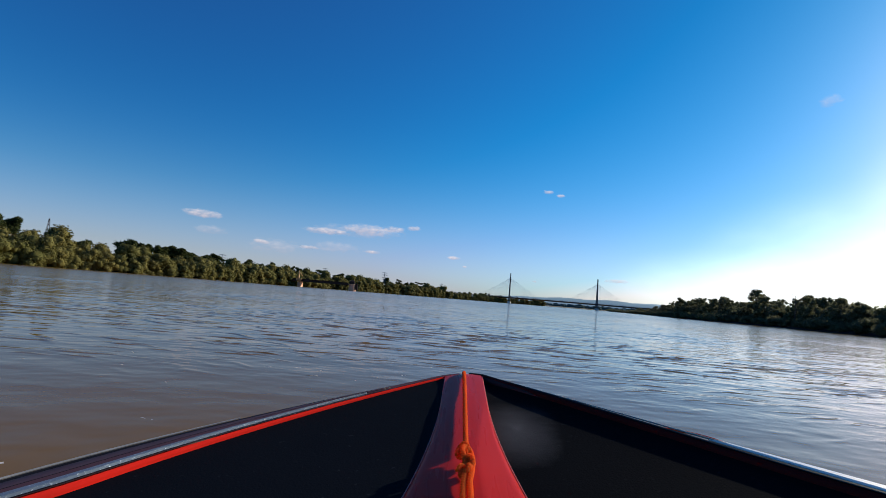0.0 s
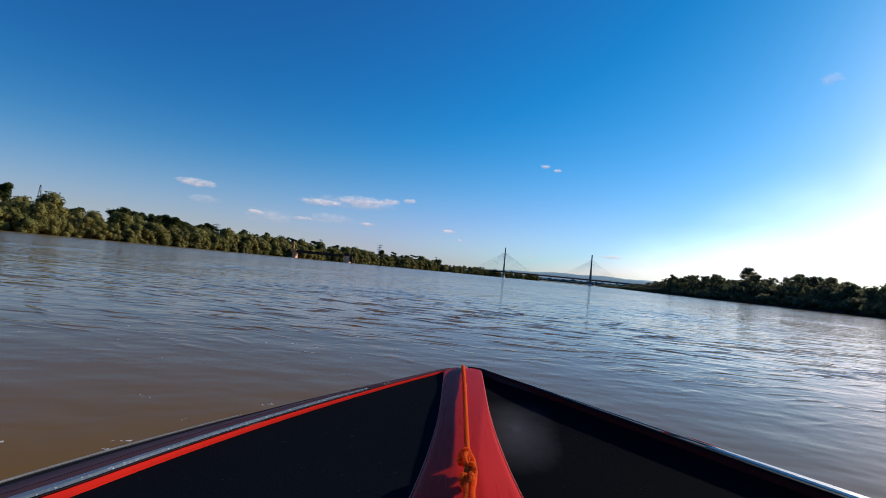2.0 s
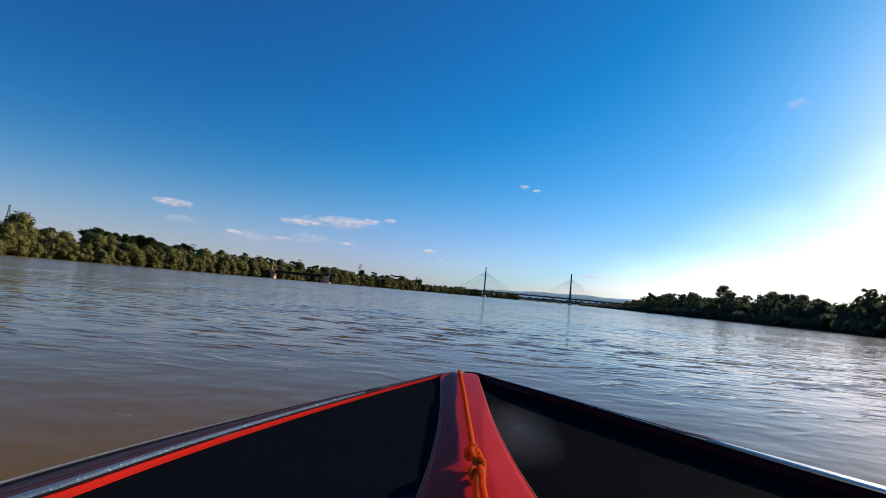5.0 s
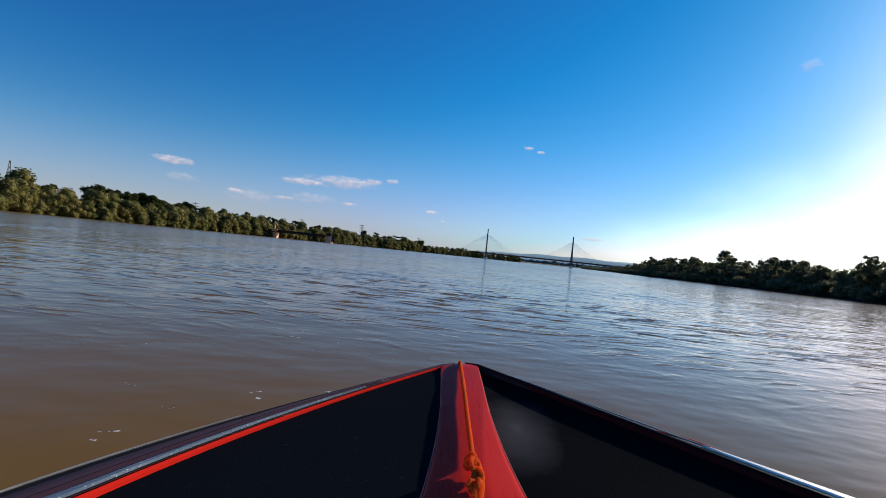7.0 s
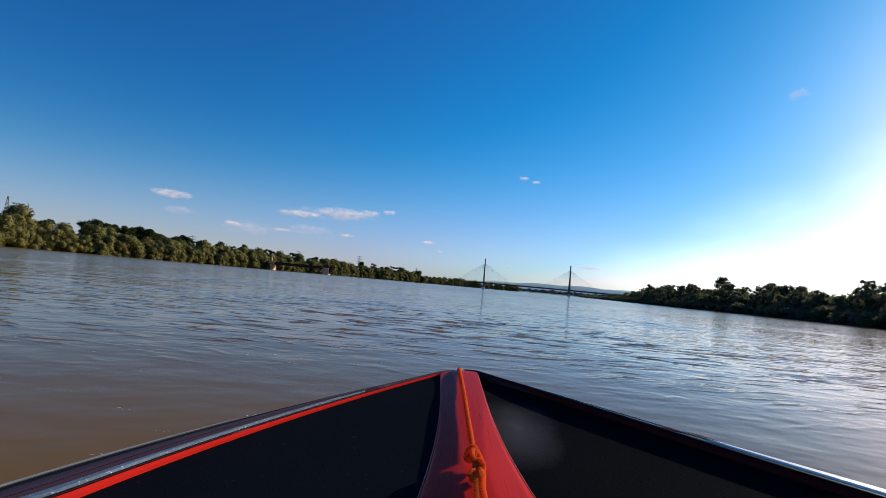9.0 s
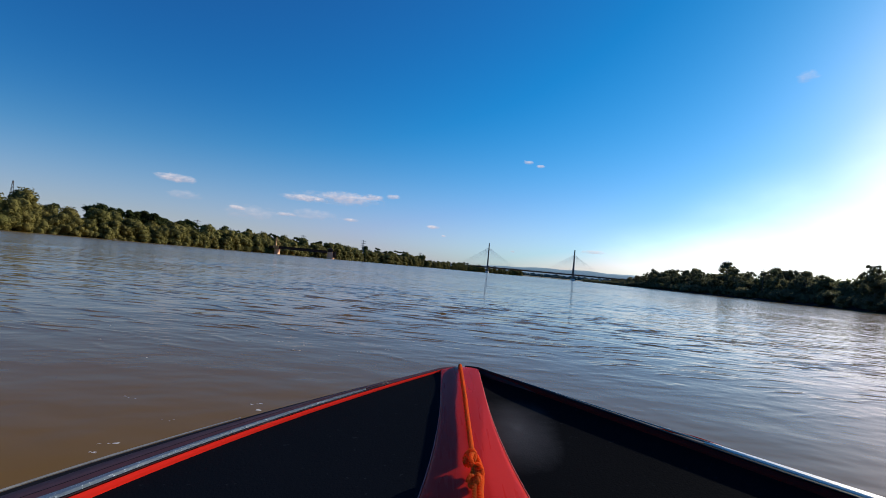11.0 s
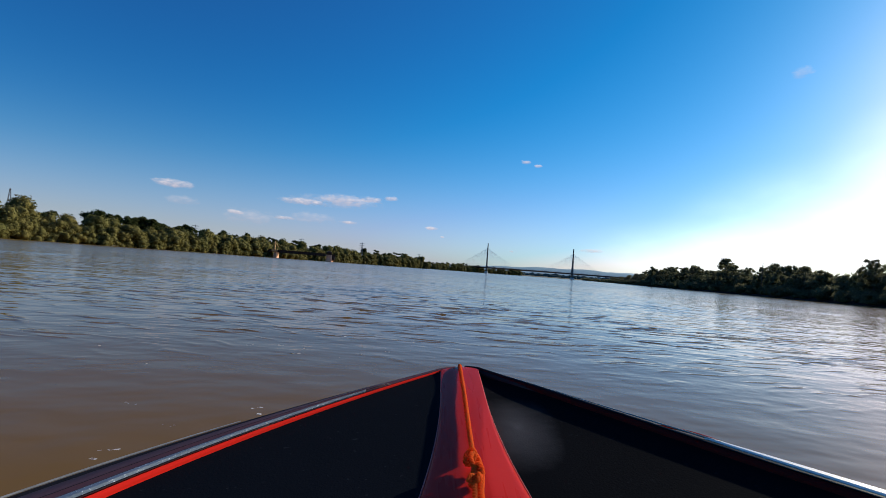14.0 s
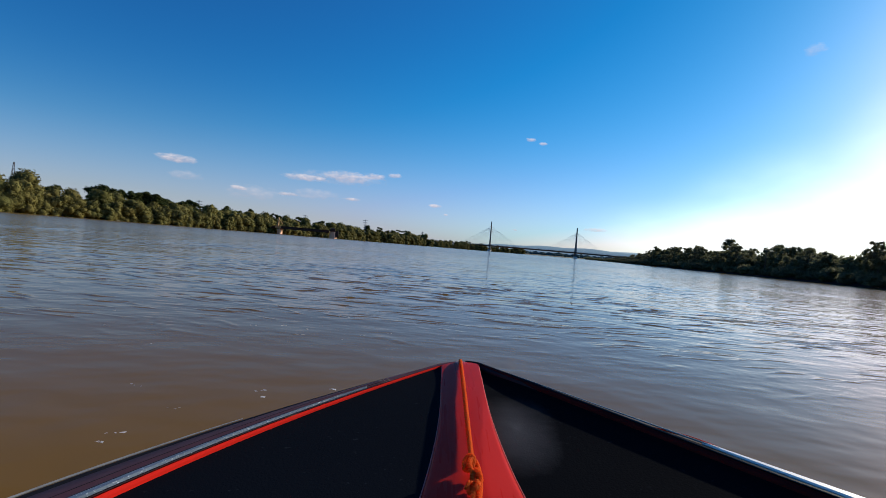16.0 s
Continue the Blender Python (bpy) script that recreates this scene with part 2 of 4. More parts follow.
M_RUBBER = plain("black_rubber", (0.006, 0.006, 0.008), (0.016, 0.016, 0.02), 0.5, 20, 0.2, 0.002, spec=0.15)
M_SUNLIT_TRIM = plain("sunlit_white_trim", (0.80, 0.74, 0.66), (0.95, 0.91, 0.85), 0.5, 20, 0.05, 0.001, metal=0.6)
# darkened copy of the hull red: the right lip's shade is painted in
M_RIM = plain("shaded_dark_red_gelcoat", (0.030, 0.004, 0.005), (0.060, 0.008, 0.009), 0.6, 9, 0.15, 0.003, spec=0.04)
M_TRIM = plain("dull_pale_trim", (0.06, 0.06, 0.06), (0.50, 0.48, 0.44), 0.5, 14, 0.1, 0.001)
M_WILLOW = foliage("willow_leaves", (0.106, 0.106, 0.033), (0.214, 0.196, 0.064), (0.232, 0.185, 0.060))
M_POPLAR = foliage("poplar_leaves", (0.030, 0.044, 0.014), (0.075, 0.090, 0.028), (0.080, 0.080, 0.028))
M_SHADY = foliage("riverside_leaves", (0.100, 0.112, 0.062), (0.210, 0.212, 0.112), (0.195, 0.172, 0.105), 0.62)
M_BARK = plain("grey_bark", (0.06, 0.048, 0.035), (0.14, 0.115, 0.09), 0.9, 2.0, 0.8, 0.05, stretch=(1, 1, 0.2))
M_BANK = plain("muddy_grass_bank", (0.045, 0.050, 0.020), (0.105, 0.085, 0.050), 0.95, 0.15, 0.8, 0.2)
# stones coloured near black: the shade along this bank is put in
M_RIPRAP = plain("shade_dark_stones", (0.014, 0.014, 0.014), (0.035, 0.033, 0.03), 0.9, 0.8, 1.0, 0.3, spec=0.1)
# concrete lowered in tone: the pylons' backlit shade is put into the colour
M_CONCRETE = plain("pylon_concrete", (0.07, 0.075, 0.08), (0.12, 0.125, 0.13), 0.8, 0.3, 0.3, 0.05)
M_PALE = plain("pale_concrete", (0.50, 0.47, 0.42), (0.66, 0.62, 0.56), 0.85, 0.5, 0.3, 0.05)
M_STEEL = plain("blue_grey_steel", (0.022, 0.034, 0.050), (0.045, 0.062, 0.082), 0.5, 0.2, 0.1, 0.02)
M_CABLE = plain("white_cable_sheath", (0.62, 0.60, 0.60), (0.74, 0.72, 0.72), 0.5, 1.0, 0.0, 0.01)
M_BRICK = plain("ochre_brick", (0.80, 0.34, 0.17), (0.95, 0.62, 0.42), 0.9, 0.7, 0.6, 0.1)
M_RUST = plain("rusty_steel", (0.026, 0.013, 0.009), (0.060, 0.030, 0.018), 0.85, 0.5, 0.4, 0.05)
M_YELLOW = plain("faded_yellow_paint", (0.46, 0.24, 0.08), (0.62, 0.34, 0.13), 0.6, 1.0, 0.2, 0.02)
M_LATTICE = plain("galvanised_lattice", (0.22, 0.21, 0.21), (0.32, 0.31, 0.31), 0.6, 1.0, 0.1, 0.02)
M_FOAM = plain("river_foam", (0.50, 0.46, 0.40), (0.70, 0.66, 0.60), 0.8, 30, 0.4, 0.004)
M_SPINE_GLEAM = plain("edge_bead", (0.62, 0.10, 0.09), (0.72, 0.18, 0.16), 0.5, 30, 0.05, 0.001, spec=0.12)
M_SOLE = plain("grey_cockpit_paint", (0.10, 0.10, 0.11), (0.16, 0.16, 0.17), 0.7, 6, 0.2, 0.003)
M_CLOUD = cloud_material("glowing_cloud_sheet", 0.9)
M_VEIL = cloud_material("thin_glowing_veil", 0.30)
M_HAZE = haze_material("painted_sun_haze", 0.26)
# the hill's blue haze is put into its base colour and a glow
M_HILL = distance_material("painted_haze_hill", (0.10, 0.16, 0.20), (0.20, 0.24, 0.22), (0.24, 0.38, 0.54), 0.38, 0.006)
# haze over the woods is painted as a blue-green base colour; no glow
M_FARWOOD = distance_material("haze_tinted_woods", (0.05, 0.075, 0.07), (0.09, 0.12, 0.11), (0.16, 0.27, 0.38), 0.0, 0.05)


# ---------------------------------------------------------------- mesh helpers
def part(name, bm, material, parent=None, label="", smooth=False):
    """Links a bmesh as one mesh object under a thing or a part."""
    me = bpy.data.meshes.new(name)
    bmesh.ops.recalc_face_normals(bm, faces=bm.faces)
    bm.to_mesh(me)
    bm.free()
    return mesh_part(name, me, material, parent, label, smooth)


def mesh_part(name, me, material, parent=None, label="", smooth=False):
    me.materials.append(material)
    if smooth:
        me.polygons.foreach_set("use_smooth", [True] * len(me.polygons))
    ob = new(name, me)
    ob.parent = parent
    if label:
        ob["label"] = label
    return ob


def thing(name, m, label, category, group="", kind=""):
    ob = new(name)
    ob.empty_display_size = 0.2
    ob.matrix_world = m
    return tagged(ob, label, category, group, kind)


def box(bm, x0, x1, y0, y1, z0, z1, bevel=0.0, taper=1.0):
    g = bmesh.ops.create_cube(bm, size=1.0)["verts"]
    for v in g:
        k = taper if v.co.z > 0 else 1.0
        v.co = Vector(((x0 + x1) / 2 + v.co.x * (x1 - x0) * k, (y0 + y1) / 2 + v.co.y * (y1 - y0) * k, (z0 + z1) / 2 + v.co.z * (z1 - z0)))
    if bevel:
        bmesh.ops.bevel(bm, geom=list({e for v in g for e in v.link_edges}), offset=bevel, segments=2, affect="EDGES")


def rod(bm, a, b, r, sides=6, r2=None):
    a, b = Vector(a), Vector(b)
    d = b - a
    g = bmesh.ops.create_cone(bm, cap_ends=True, segments=sides, radius1=r, radius2=r if r2 is None else r2, depth=d.length)["verts"]
    bmesh.ops.transform(bm, matrix=Matrix.Translation((a + b) / 2) @ d.to_track_quat("Z", "Y").to_matrix().to_4x4(), verts=g)


def tube(bm, points, radius, sides=8, flat=1.0):
    """A tube along points; radius may be a list."""
    pts = [Vector(p) for p in points]
    rings = []
    for i, p in enumerate(pts):
        d = (pts[min(i + 1, len(pts) - 1)] - pts[max(i - 1, 0)]).normalized()
        side = d.cross(Vector((0, 0, 1)))
        side = side.normalized() if side.length > 1e-4 else Vector((1, 0, 0))
        up = side.cross(d)
        r = radius[i] if isinstance(radius, list) else radius
        rings.append([bm.verts.new(p + r * (math.cos(2 * math.pi * j / sides) * side + flat * math.sin(2 * math.pi * j / sides) * up)) for j in range(sides)])
    for a, b in zip(rings, rings[1:]):
        for j in range(sides):
            bm.faces.new((a[j], a[(j + 1) % sides], b[(j + 1) % sides], b[j]))
    bm.faces.new(rings[0])
    bm.faces.new(rings[-1][::-1])


def loft(bm, rows, close=False):
    """Quads between rows of points."""
    vs = [[bm.verts.new(p) for p in r] for r in rows]
    for a, b in zip(vs, vs[1:]):
        n = len(a)
        for j in range(n if close else n - 1):
            bm.faces.new((a[j], a[(j + 1) % n], b[(j + 1) % n], b[j]))
    return vs


# ---------------------------------------------------------------- plan
HEAD = radians(12)


def river(s, left):
    """A place s metres up the river and so far to the left of its middle line."""
    return Vector((s * math.sin(HEAD) - left * math.cos(HEAD), s * math.cos(HEAD) + left * math.sin(HEAD), 0))


def left_shore(s):
    bend = 0.0 if s < 430 else (s - 430) ** 2 * 0.00062
    return 254 - bend + 3.0 * math.sin(s * 0.043) + 2.0 * math.sin(s * 0.117 + 1)


def right_shore(s):
    bend = max(0, s - 950) ** 2 * 0.004
    return -60 - bend + 1.4 * math.sin(s * 0.06) + 0.8 * math.sin(s * 0.19)


# ---------------------------------------------------------------- water
def build_water():
    rng = np.random.default_rng(5)
    az = np.radians(np.concatenate([np.linspace(-180, -56, 36, endpoint=False), np.linspace(-56, 56, 600, endpoint=False), np.linspace(56, 180, 36, endpoint=False)]))
    r = np.concatenate([np.geomspace(0.9, 6, 170, endpoint=False), np.geomspace(6, 45, 860, endpoint=False), np.geomspace(45, 110, 120, endpoint=False), np.geomspace(110, 4900, 34)])
    A, R = np.meshgrid(az, r)
    X, Y = np.sin(A) * R, np.cos(A) * R
    Z = np.zeros_like(X)
    cell = np.repeat(np.gradient(r)[:, None], len(az), 1)
    patch = 0.5 + 0.5 * np.sin(X * 0.33 + 1.5 * np.sin(Y * 0.21)) * np.sin(Y * 0.27 + 1.2 * np.sin(X * 0.19) + 1)
    patch = (0.35 + 0.8 * patch ** 2) * np.clip((R - 3.0) / 15.0, 0.07, 1.0)
    for k in range(84):
        lam = 0.24 * (10.0 ** rng.random())
        way = rng.normal(math.pi / 2 + 0.10, 0.52)
        amp = (0.0014 if lam < 0.75 else 0.0009 if lam < 1.2 else 0.0009) * lam * (0.5 + rng.random())
        kx, ky, ph = math.cos(way) * 2 * math.pi / lam, math.sin(way) * 2 * math.pi / lam, rng.random() * 6.28
        # slow wander of the phase breaks up long crests
        wob = 1.5 * np.sin(X * 0.9 / lam ** 0.5 + k) + 1.3 * np.sin(Y * 0.7 / lam ** 0.5 + 2 * k) + 1.5 * np.sin((X + 0.6 * Y) * 0.33 + 3 * k)
        w = np.sin(X * kx + Y * ky + ph + wob)
        Z += amp * w * (patch if lam < 1.2 else (0.25 + 0.6 * patch) * np.clip(R / 10.0, 0.35, 1.0)) * np.clip((lam / 3.0 - cell) / (lam / 6.0), 0, 1)
    # scattered short, steep wavelets
    zone = np.sin(X * 0.13 + 1.9 * np.sin(Y * 0.09 + 1)) * np.sin(Y * 0.17 + 1.4 * np.sin(X * 0.11))
    for k in range(2400):
        rr, aa = 5.0 + 50.0 * rng.random() ** 1.25, radians(rng.uniform(-54, 54))
        amp = rng.uniform(0.006, 0.017) * (0.65 + 0.4 * min(rr / 12.0, 1.2)) * min(1.0, max(0.28, 1 - (rr - 11) / 24))
        deep, long = amp * rng.uniform(1.5, 2.4), amp * rng.uniform(10, 26)
        turn = aa * 0.35 + rng.normal(0.0, 0.22)
        i0, i1 = np.searchsorted(r, (rr - 3.2 * long, rr + 3.2 * long))
        j0, j1 = np.searchsorted(az, (aa - 3.2 * long / rr, aa + 3.2 * long / rr))
        dx, dy = X[i0:i1, j0:j1] - math.sin(aa) * rr, Y[i0:i1, j0:j1] - math.cos(aa) * rr
        if dx.size == 0:
            continue
        u, v = dx * math.cos(turn) + dy * math.sin(turn), dy * math.cos(turn) - dx * math.sin(turn)
        v = v + 0.9 * deep * np.sin(u / long * 2.6 + k)
        keep = np.clip(0.40 + 1.6 * zone[(i0 + i1) // 2, (j0 + j1) // 2], 0.0, 1.0) * np.clip((rr - 4) / 5.0, 0.3, 1)
        Z[i0:i1, j0:j1] += amp * keep * np.exp(-(u / long) ** 2 - (v / deep) ** 2)
    nR, nA = X.shape
    co = np.stack([X, Y, Z], -1).reshape(-1, 3)
    i, j = np.meshgrid(np.arange(nR - 1), np.arange(nA), indexing="ij")
    j2 = (j + 1) % nA
    q = np.stack([i * nA + j, (i + 1) * nA + j, (i + 1) * nA + j2, i * nA + j2], -1).reshape(-1, 4)
    co = np.vstack([co, [[0, 0, 0]]])
    c = len(co) - 1
    me = bpy.data.meshes.new("water")
    me.from_pydata(co.tolist(), [], q.tolist() + [(c, a, (a + 1) % nA) for a in range(nA)])
    ob = mesh_part("water", me, M_WATER, smooth=True)
    tagged(ob, "silty grey-brown river water with small wind ripples", "water", kind="structure")
    return lambda x, y: float(Z[min(nR - 1, int(np.searchsorted(r, math.hypot(x, y)))), int(np.searchsorted(az, math.atan2(x, y))) % nA])


water_level = build_water()


def build_foam():
    """Loose flecks of foam drifting on the surface round the bow."""
    rng = np.random.default_rng(12)
    vs, fs = [], []
    for k in range(38):
        a, r = radians(rng.uniform(-54, 6)), 2.4 + 4.4 * rng.random() ** 1.2
        mx, my, spread = math.sin(a) * r, math.cos(a) * r, rng.uniform(0.01, 0.035)
        for piece in range(int(rng.integers(1, 4))):
            cx, cy, n = mx + rng.normal(0, spread), my + rng.normal(0, spread * 0.6), 10
            size = 0.004 + 0.011 * rng.random() ** 2.2
            long, turn = rng.uniform(1.0, 2.6), rng.normal(0.0, 0.5)
            base = len(vs)
            vs.append((cx, cy, water_level(cx, cy) + 0.0016))
            for j in range(n):
                b = 2 * math.pi * j / n
                q = size * rng.uniform(0.3, 1.25)
                u, v = long * q * math.cos(b), q * math.sin(b)
                x, y = cx + u * math.cos(turn) - v * math.sin(turn), cy + u * math.sin(turn) + v * math.cos(turn)
                vs.append((x, y, water_level(x, y) + 0.0006))
            fs += [(base, base + 1 + j, base + 1 + (j + 1) % n) for j in range(n)]
    me = bpy.data.meshes.new("foam_flecks")
    me.from_pydata(vs, [], fs)
    tagged(mesh_part("foam_flecks", me, M_FOAM, smooth=True), "small off-white flecks of foam drifting on the water", "foam", kind="stuff")


build_foam()


# ---------------------------------------------------------------- banks
def build_bank(name, shore, side, s0, s1, material, label, rise):
    bm = bmesh.new()
    rows = []
    s = s0
    cross = [-4, 0, 1.5, 4, 9, 30, 120, 500]
    high = [-1.5, -0.1, 0.75, 1.0, 1.25, 1.5, 1.8, 2.5]
    while s <= s1:
        base = shore(s)
        row = []
        for c, h in zip(cross, high):
            p = river(s, base + side * c)
            p.z = h * (rise if h > 0 else 1) + 0.3 * noise.noise(p * 0.15) * (h > 0.3)
            row.append(p)
        rows.append(row)
        s += 6
    loft(bm, rows)
    ob = part(name, bm, material, smooth=True)
    return tagged(ob, label, "river bank", kind="structure")


build_bank("ground_left_bank", left_shore, 1, -300, 1400, M_BANK, "low grassy mud bank under dense riverside trees", 1.0)
build_bank("ground_right_bank", right_shore, -1, -200, 1040, M_RIPRAP, "stony bank coloured dark for the shaded shore", 0.7)


# ---------------------------------------------------------------- trees
def ico(sub):
    bm = bmesh.new()
    bmesh.ops.create_icosphere(bm, subdivisions=sub, radius=1.0)
    v = np.array([x.co[:] for x in bm.verts])
    f = np.array([[x.index for x in y.verts] for y in bm.faces])
    bm.free()
    return v, f


ICO = {1: ico(1), 2: ico(2)}


def crown_mesh(name, rng, lumps, cards, leaf, core):
    """Foliage: ragged inner masses and many small leafy sprays over them."""
    vs, fs, base = [], [], 0
    ICO_V, ICO_F = ICO[2 if core >= 0.8 and len(lumps) < 30 else 1]
    L = np.array(lumps)
    for cx, cy, cz, rx, rz in lumps:
        d = 1.0 + 0.16 * rng.normal(size=(len(ICO_V), 1))
        v = ICO_V * d * np.array([rx, rx, rz]) * core + (cx, cy, cz)
        vs.append(v)
        fs.append(ICO_F + base)
        base += len(v)
    w = L[:, 3] * L[:, 4]
    pick = rng.choice(len(L), cards, p=w / w.sum())
    n = rng.normal(size=(cards, 3))
    n[:, 2] = np.abs(n[:, 2]) * 0.9 - 0.35
    n /= np.linalg.norm(n, axis=1)[:, None]
    c = L[pick, :3] + n * np.stack([L[pick, 3], L[pick, 3], L[pick, 4]], 1) * rng.uniform(0.80, 1.18, (cards, 1)) if core >= 0.78 else L[pick, :3] + n * np.stack([L[pick, 3], L[pick, 3], L[pick, 4]], 1) * rng.uniform(0.70, 1.16, (cards, 1))
    a = rng.normal(size=(cards, 3))
    a /= np.linalg.norm(a, axis=1)[:, None]
    b = np.cross(a, n + 0.6 * rng.normal(size=(cards, 3)))
    b /= np.linalg.norm(b, axis=1)[:, None] + 1e-6
    s = leaf * rng.uniform(0.5, 1.25, (cards, 1))
    quad = np.stack([c - a * s, c - b * s * 0.55, c + a * s, c + b * s * 0.55], 1).reshape(-1, 3)
    vs.append(quad)
    qf = (np.arange(cards * 4).reshape(-1, 4) + base)
    me = bpy.data.meshes.new(name)
    me.from_pydata(np.vstack(vs).tolist(), [], [f for g in fs for f in g.tolist()] + qf.tolist())
    return me


def make_tree(name, seed, height, width, kind, material, label, cards, leaf, core):
    """kind: 'willow' (rounded, leafy to the ground), 'poplar' (tall, ragged top) or 'bush'."""
    rng = np.random.default_rng(seed)
    root = thing(name, pose(0, 0, 0), label, "tree", group="riverside trees")
    lumps = []
    if kind == "willow":
        for k in range(26):
            u = rng.random()
            ang = rng.random() * 6.28
            spread = width / 2 * (0.72 * math.sqrt(max(0.05, 1 - (u - 0.25) ** 2 * 1.5)))
            rad = spread * math.sqrt(rng.random())
            r = width * rng.uniform(0.13, 0.20)
            lumps.append((rad * math.cos(ang), rad * math.sin(ang), height * (0.06 + 0.76 * u), r, r * rng.uniform(1.0, 1.4)))
    elif kind == "poplar":
        for k in range(26):
            u = rng.random() ** 0.8
            ang = rng.random() * 6.28
            rad = width / 2 * (1.0 - 0.75 * abs(u - 0.45)) * math.sqrt(rng.random()) * 0.8
            r = width * rng.uniform(0.10, 0.19)
            lumps.append((rad * math.cos(ang), rad * math.sin(ang), height * (0.16 + 0.78 * u), r, r * rng.uniform(0.8, 1.3)))
    elif kind == "broad":
        for k in range(105):
            u = 0.94 * rng.random()
            edge = math.sqrt(rng.random()) if u < 0.6 else rng.random() ** 0.7
            ang, rad = rng.random() * 6.28, width / 2 * math.sqrt(1.0 - u * u * 0.92) * edge * 0.88
            r = width * rng.uniform(0.045, 0.085) * (1.55 - 0.8 * u)
            lumps.append((rad * math.cos(ang), rad * math.sin(ang), height * (0.05 + 0.9 * u), r, r * rng.uniform(0.9, 1.6)))
    else:
        for k in range(14):
            ang, rad = rng.random() * 6.28, width / 2 * math.sqrt(rng.random()) * 0.8
            r = width * rng.uniform(0.14, 0.24)
            lumps.append((rad * math.cos(ang), rad * math.sin(ang), height * rng.uniform(0.15, 0.78), r, r * rng.uniform(0.7, 1.1)))
    bm = bmesh.new()
    lean = rng.uniform(-0.06, 0.06, 2) * height
    top = (lean[0], lean[1], height * 0.72)
    tube(bm, [(0, 0, -0.8), (lean[0] * 0.2, lean[1] * 0.2, height * 0.25), (lean[0] * 0.6, lean[1] * 0.6, height * 0.5), top],
         [height * 0.022, height * 0.017, height * 0.011, height * 0.004], 7)
    for k in range(6):
        cx, cy, cz, r, rz = lumps[k]
        z = height * rng.uniform(0.2, 0.5)
        rod(bm, (lean[0] * 0.4, lean[1] * 0.4, z), (cx, cy, max(cz, z + 0.5)), height * 0.008, 5, height * 0.003)
    part("trunk", bm, M_BARK, root, "grey-brown trunk and limbs", True)
    mesh_part("crown", crown_mesh("crown", rng, lumps, cards, leaf, core), material, root, smooth=True)
    return root


def plant(proto, x, y, z, scale, wide=1.0, turn=0.0):
    copy_thing(proto, pose(x, y, z, 0, 0, turn) @ Matrix.Diagonal((scale * wide, scale * wide, scale, 1)))


willows = [make_tree("willow_tree", 20 + i, 16, 14 + i % 3, "willow", M_WILLOW, "olive-green rounded willow growing down to the water", 2600, 0.50, 0.80) for i in range(5)]
poplars = [make_tree("poplar_tree", 40 + i, 22, 9 + i % 3, "poplar", M_POPLAR, "tall dark-green poplar standing behind the willows", 2000, 0.50, 0.76) for i in range(4)]
shades = [make_tree("riverside_tree", 60 + i, 12, 9 + i % 3 * 2, "broad", M_SHADY, "dark backlit broadleaf tree on the shaded shore", 9000, 0.17, 0.66) for i in range(5)]
shades += [make_tree("riverside_tree", 70 + i, 13, 6.5 + i, "poplar", M_SHADY, "tall slim backlit tree on the shaded shore", 6000, 0.18, 0.70) for i in range(2)]
shrubs = [make_tree("riverside_bush", 80 + i, 5, 8, "bush", M_SHADY, "low dark bush at the shaded waterside", 1800, 0.22, 0.70) for i in range(3)]


def plant_left():
    rng = random.Random(3)

    def tall(s):
        return (1 + 0.32 * min(1.0, max(0.0, (222 - s) / 50))) * (1.0 if s < 780 else 0.7)

    # a ragged front, leaning over the water
    s = 40.0
    while s < 1000:
        p = river(s, left_shore(s) + rng.uniform(-1.5, 3))
        plant(rng.choice(willows), p.x, p.y, -0.5, tall(s) * rng.uniform(0.5, 0.95), rng.uniform(1.0, 1.5), rng.uniform(0, 360))
        s += rng.uniform(4.5, 9.0)
    # taller willows close behind
    s = 34.0
    while s < 1000:
        p = river(s, left_shore(s) + rng.uniform(7, 13))
        plant(rng.choice(willows), p.x, p.y, 0.2, tall(s) * rng.uniform(0.86, 1.2), rng.uniform(0.95, 1.3), rng.uniform(0, 360))
        s += rng.uniform(8, 13)
    # dark poplars showing over them here and there
    s = 30.0
    while s < 980:
        p = river(s, left_shore(s) + rng.uniform(18, 34))
        plant(rng.choice(poplars), p.x, p.y, 1.0, tall(s) * rng.uniform(0.68, 0.92), rng.uniform(1.1, 1.7), rng.uniform(0, 360))
        s += rng.choice((5, 6, 9, 20))
    # a taller dark clump rising behind them
    for k in range(16):
        s = 262 + 5.0 * k + rng.uniform(-2, 2)
        p = river(s, left_shore(s) + rng.uniform(16, 26))
        plant(rng.choice(poplars), p.x, p.y, 1.0, rng.uniform(0.90, 1.06) * (1.0 - 0.012 * k), rng.uniform(1.2, 1.7), rng.uniform(0, 360))


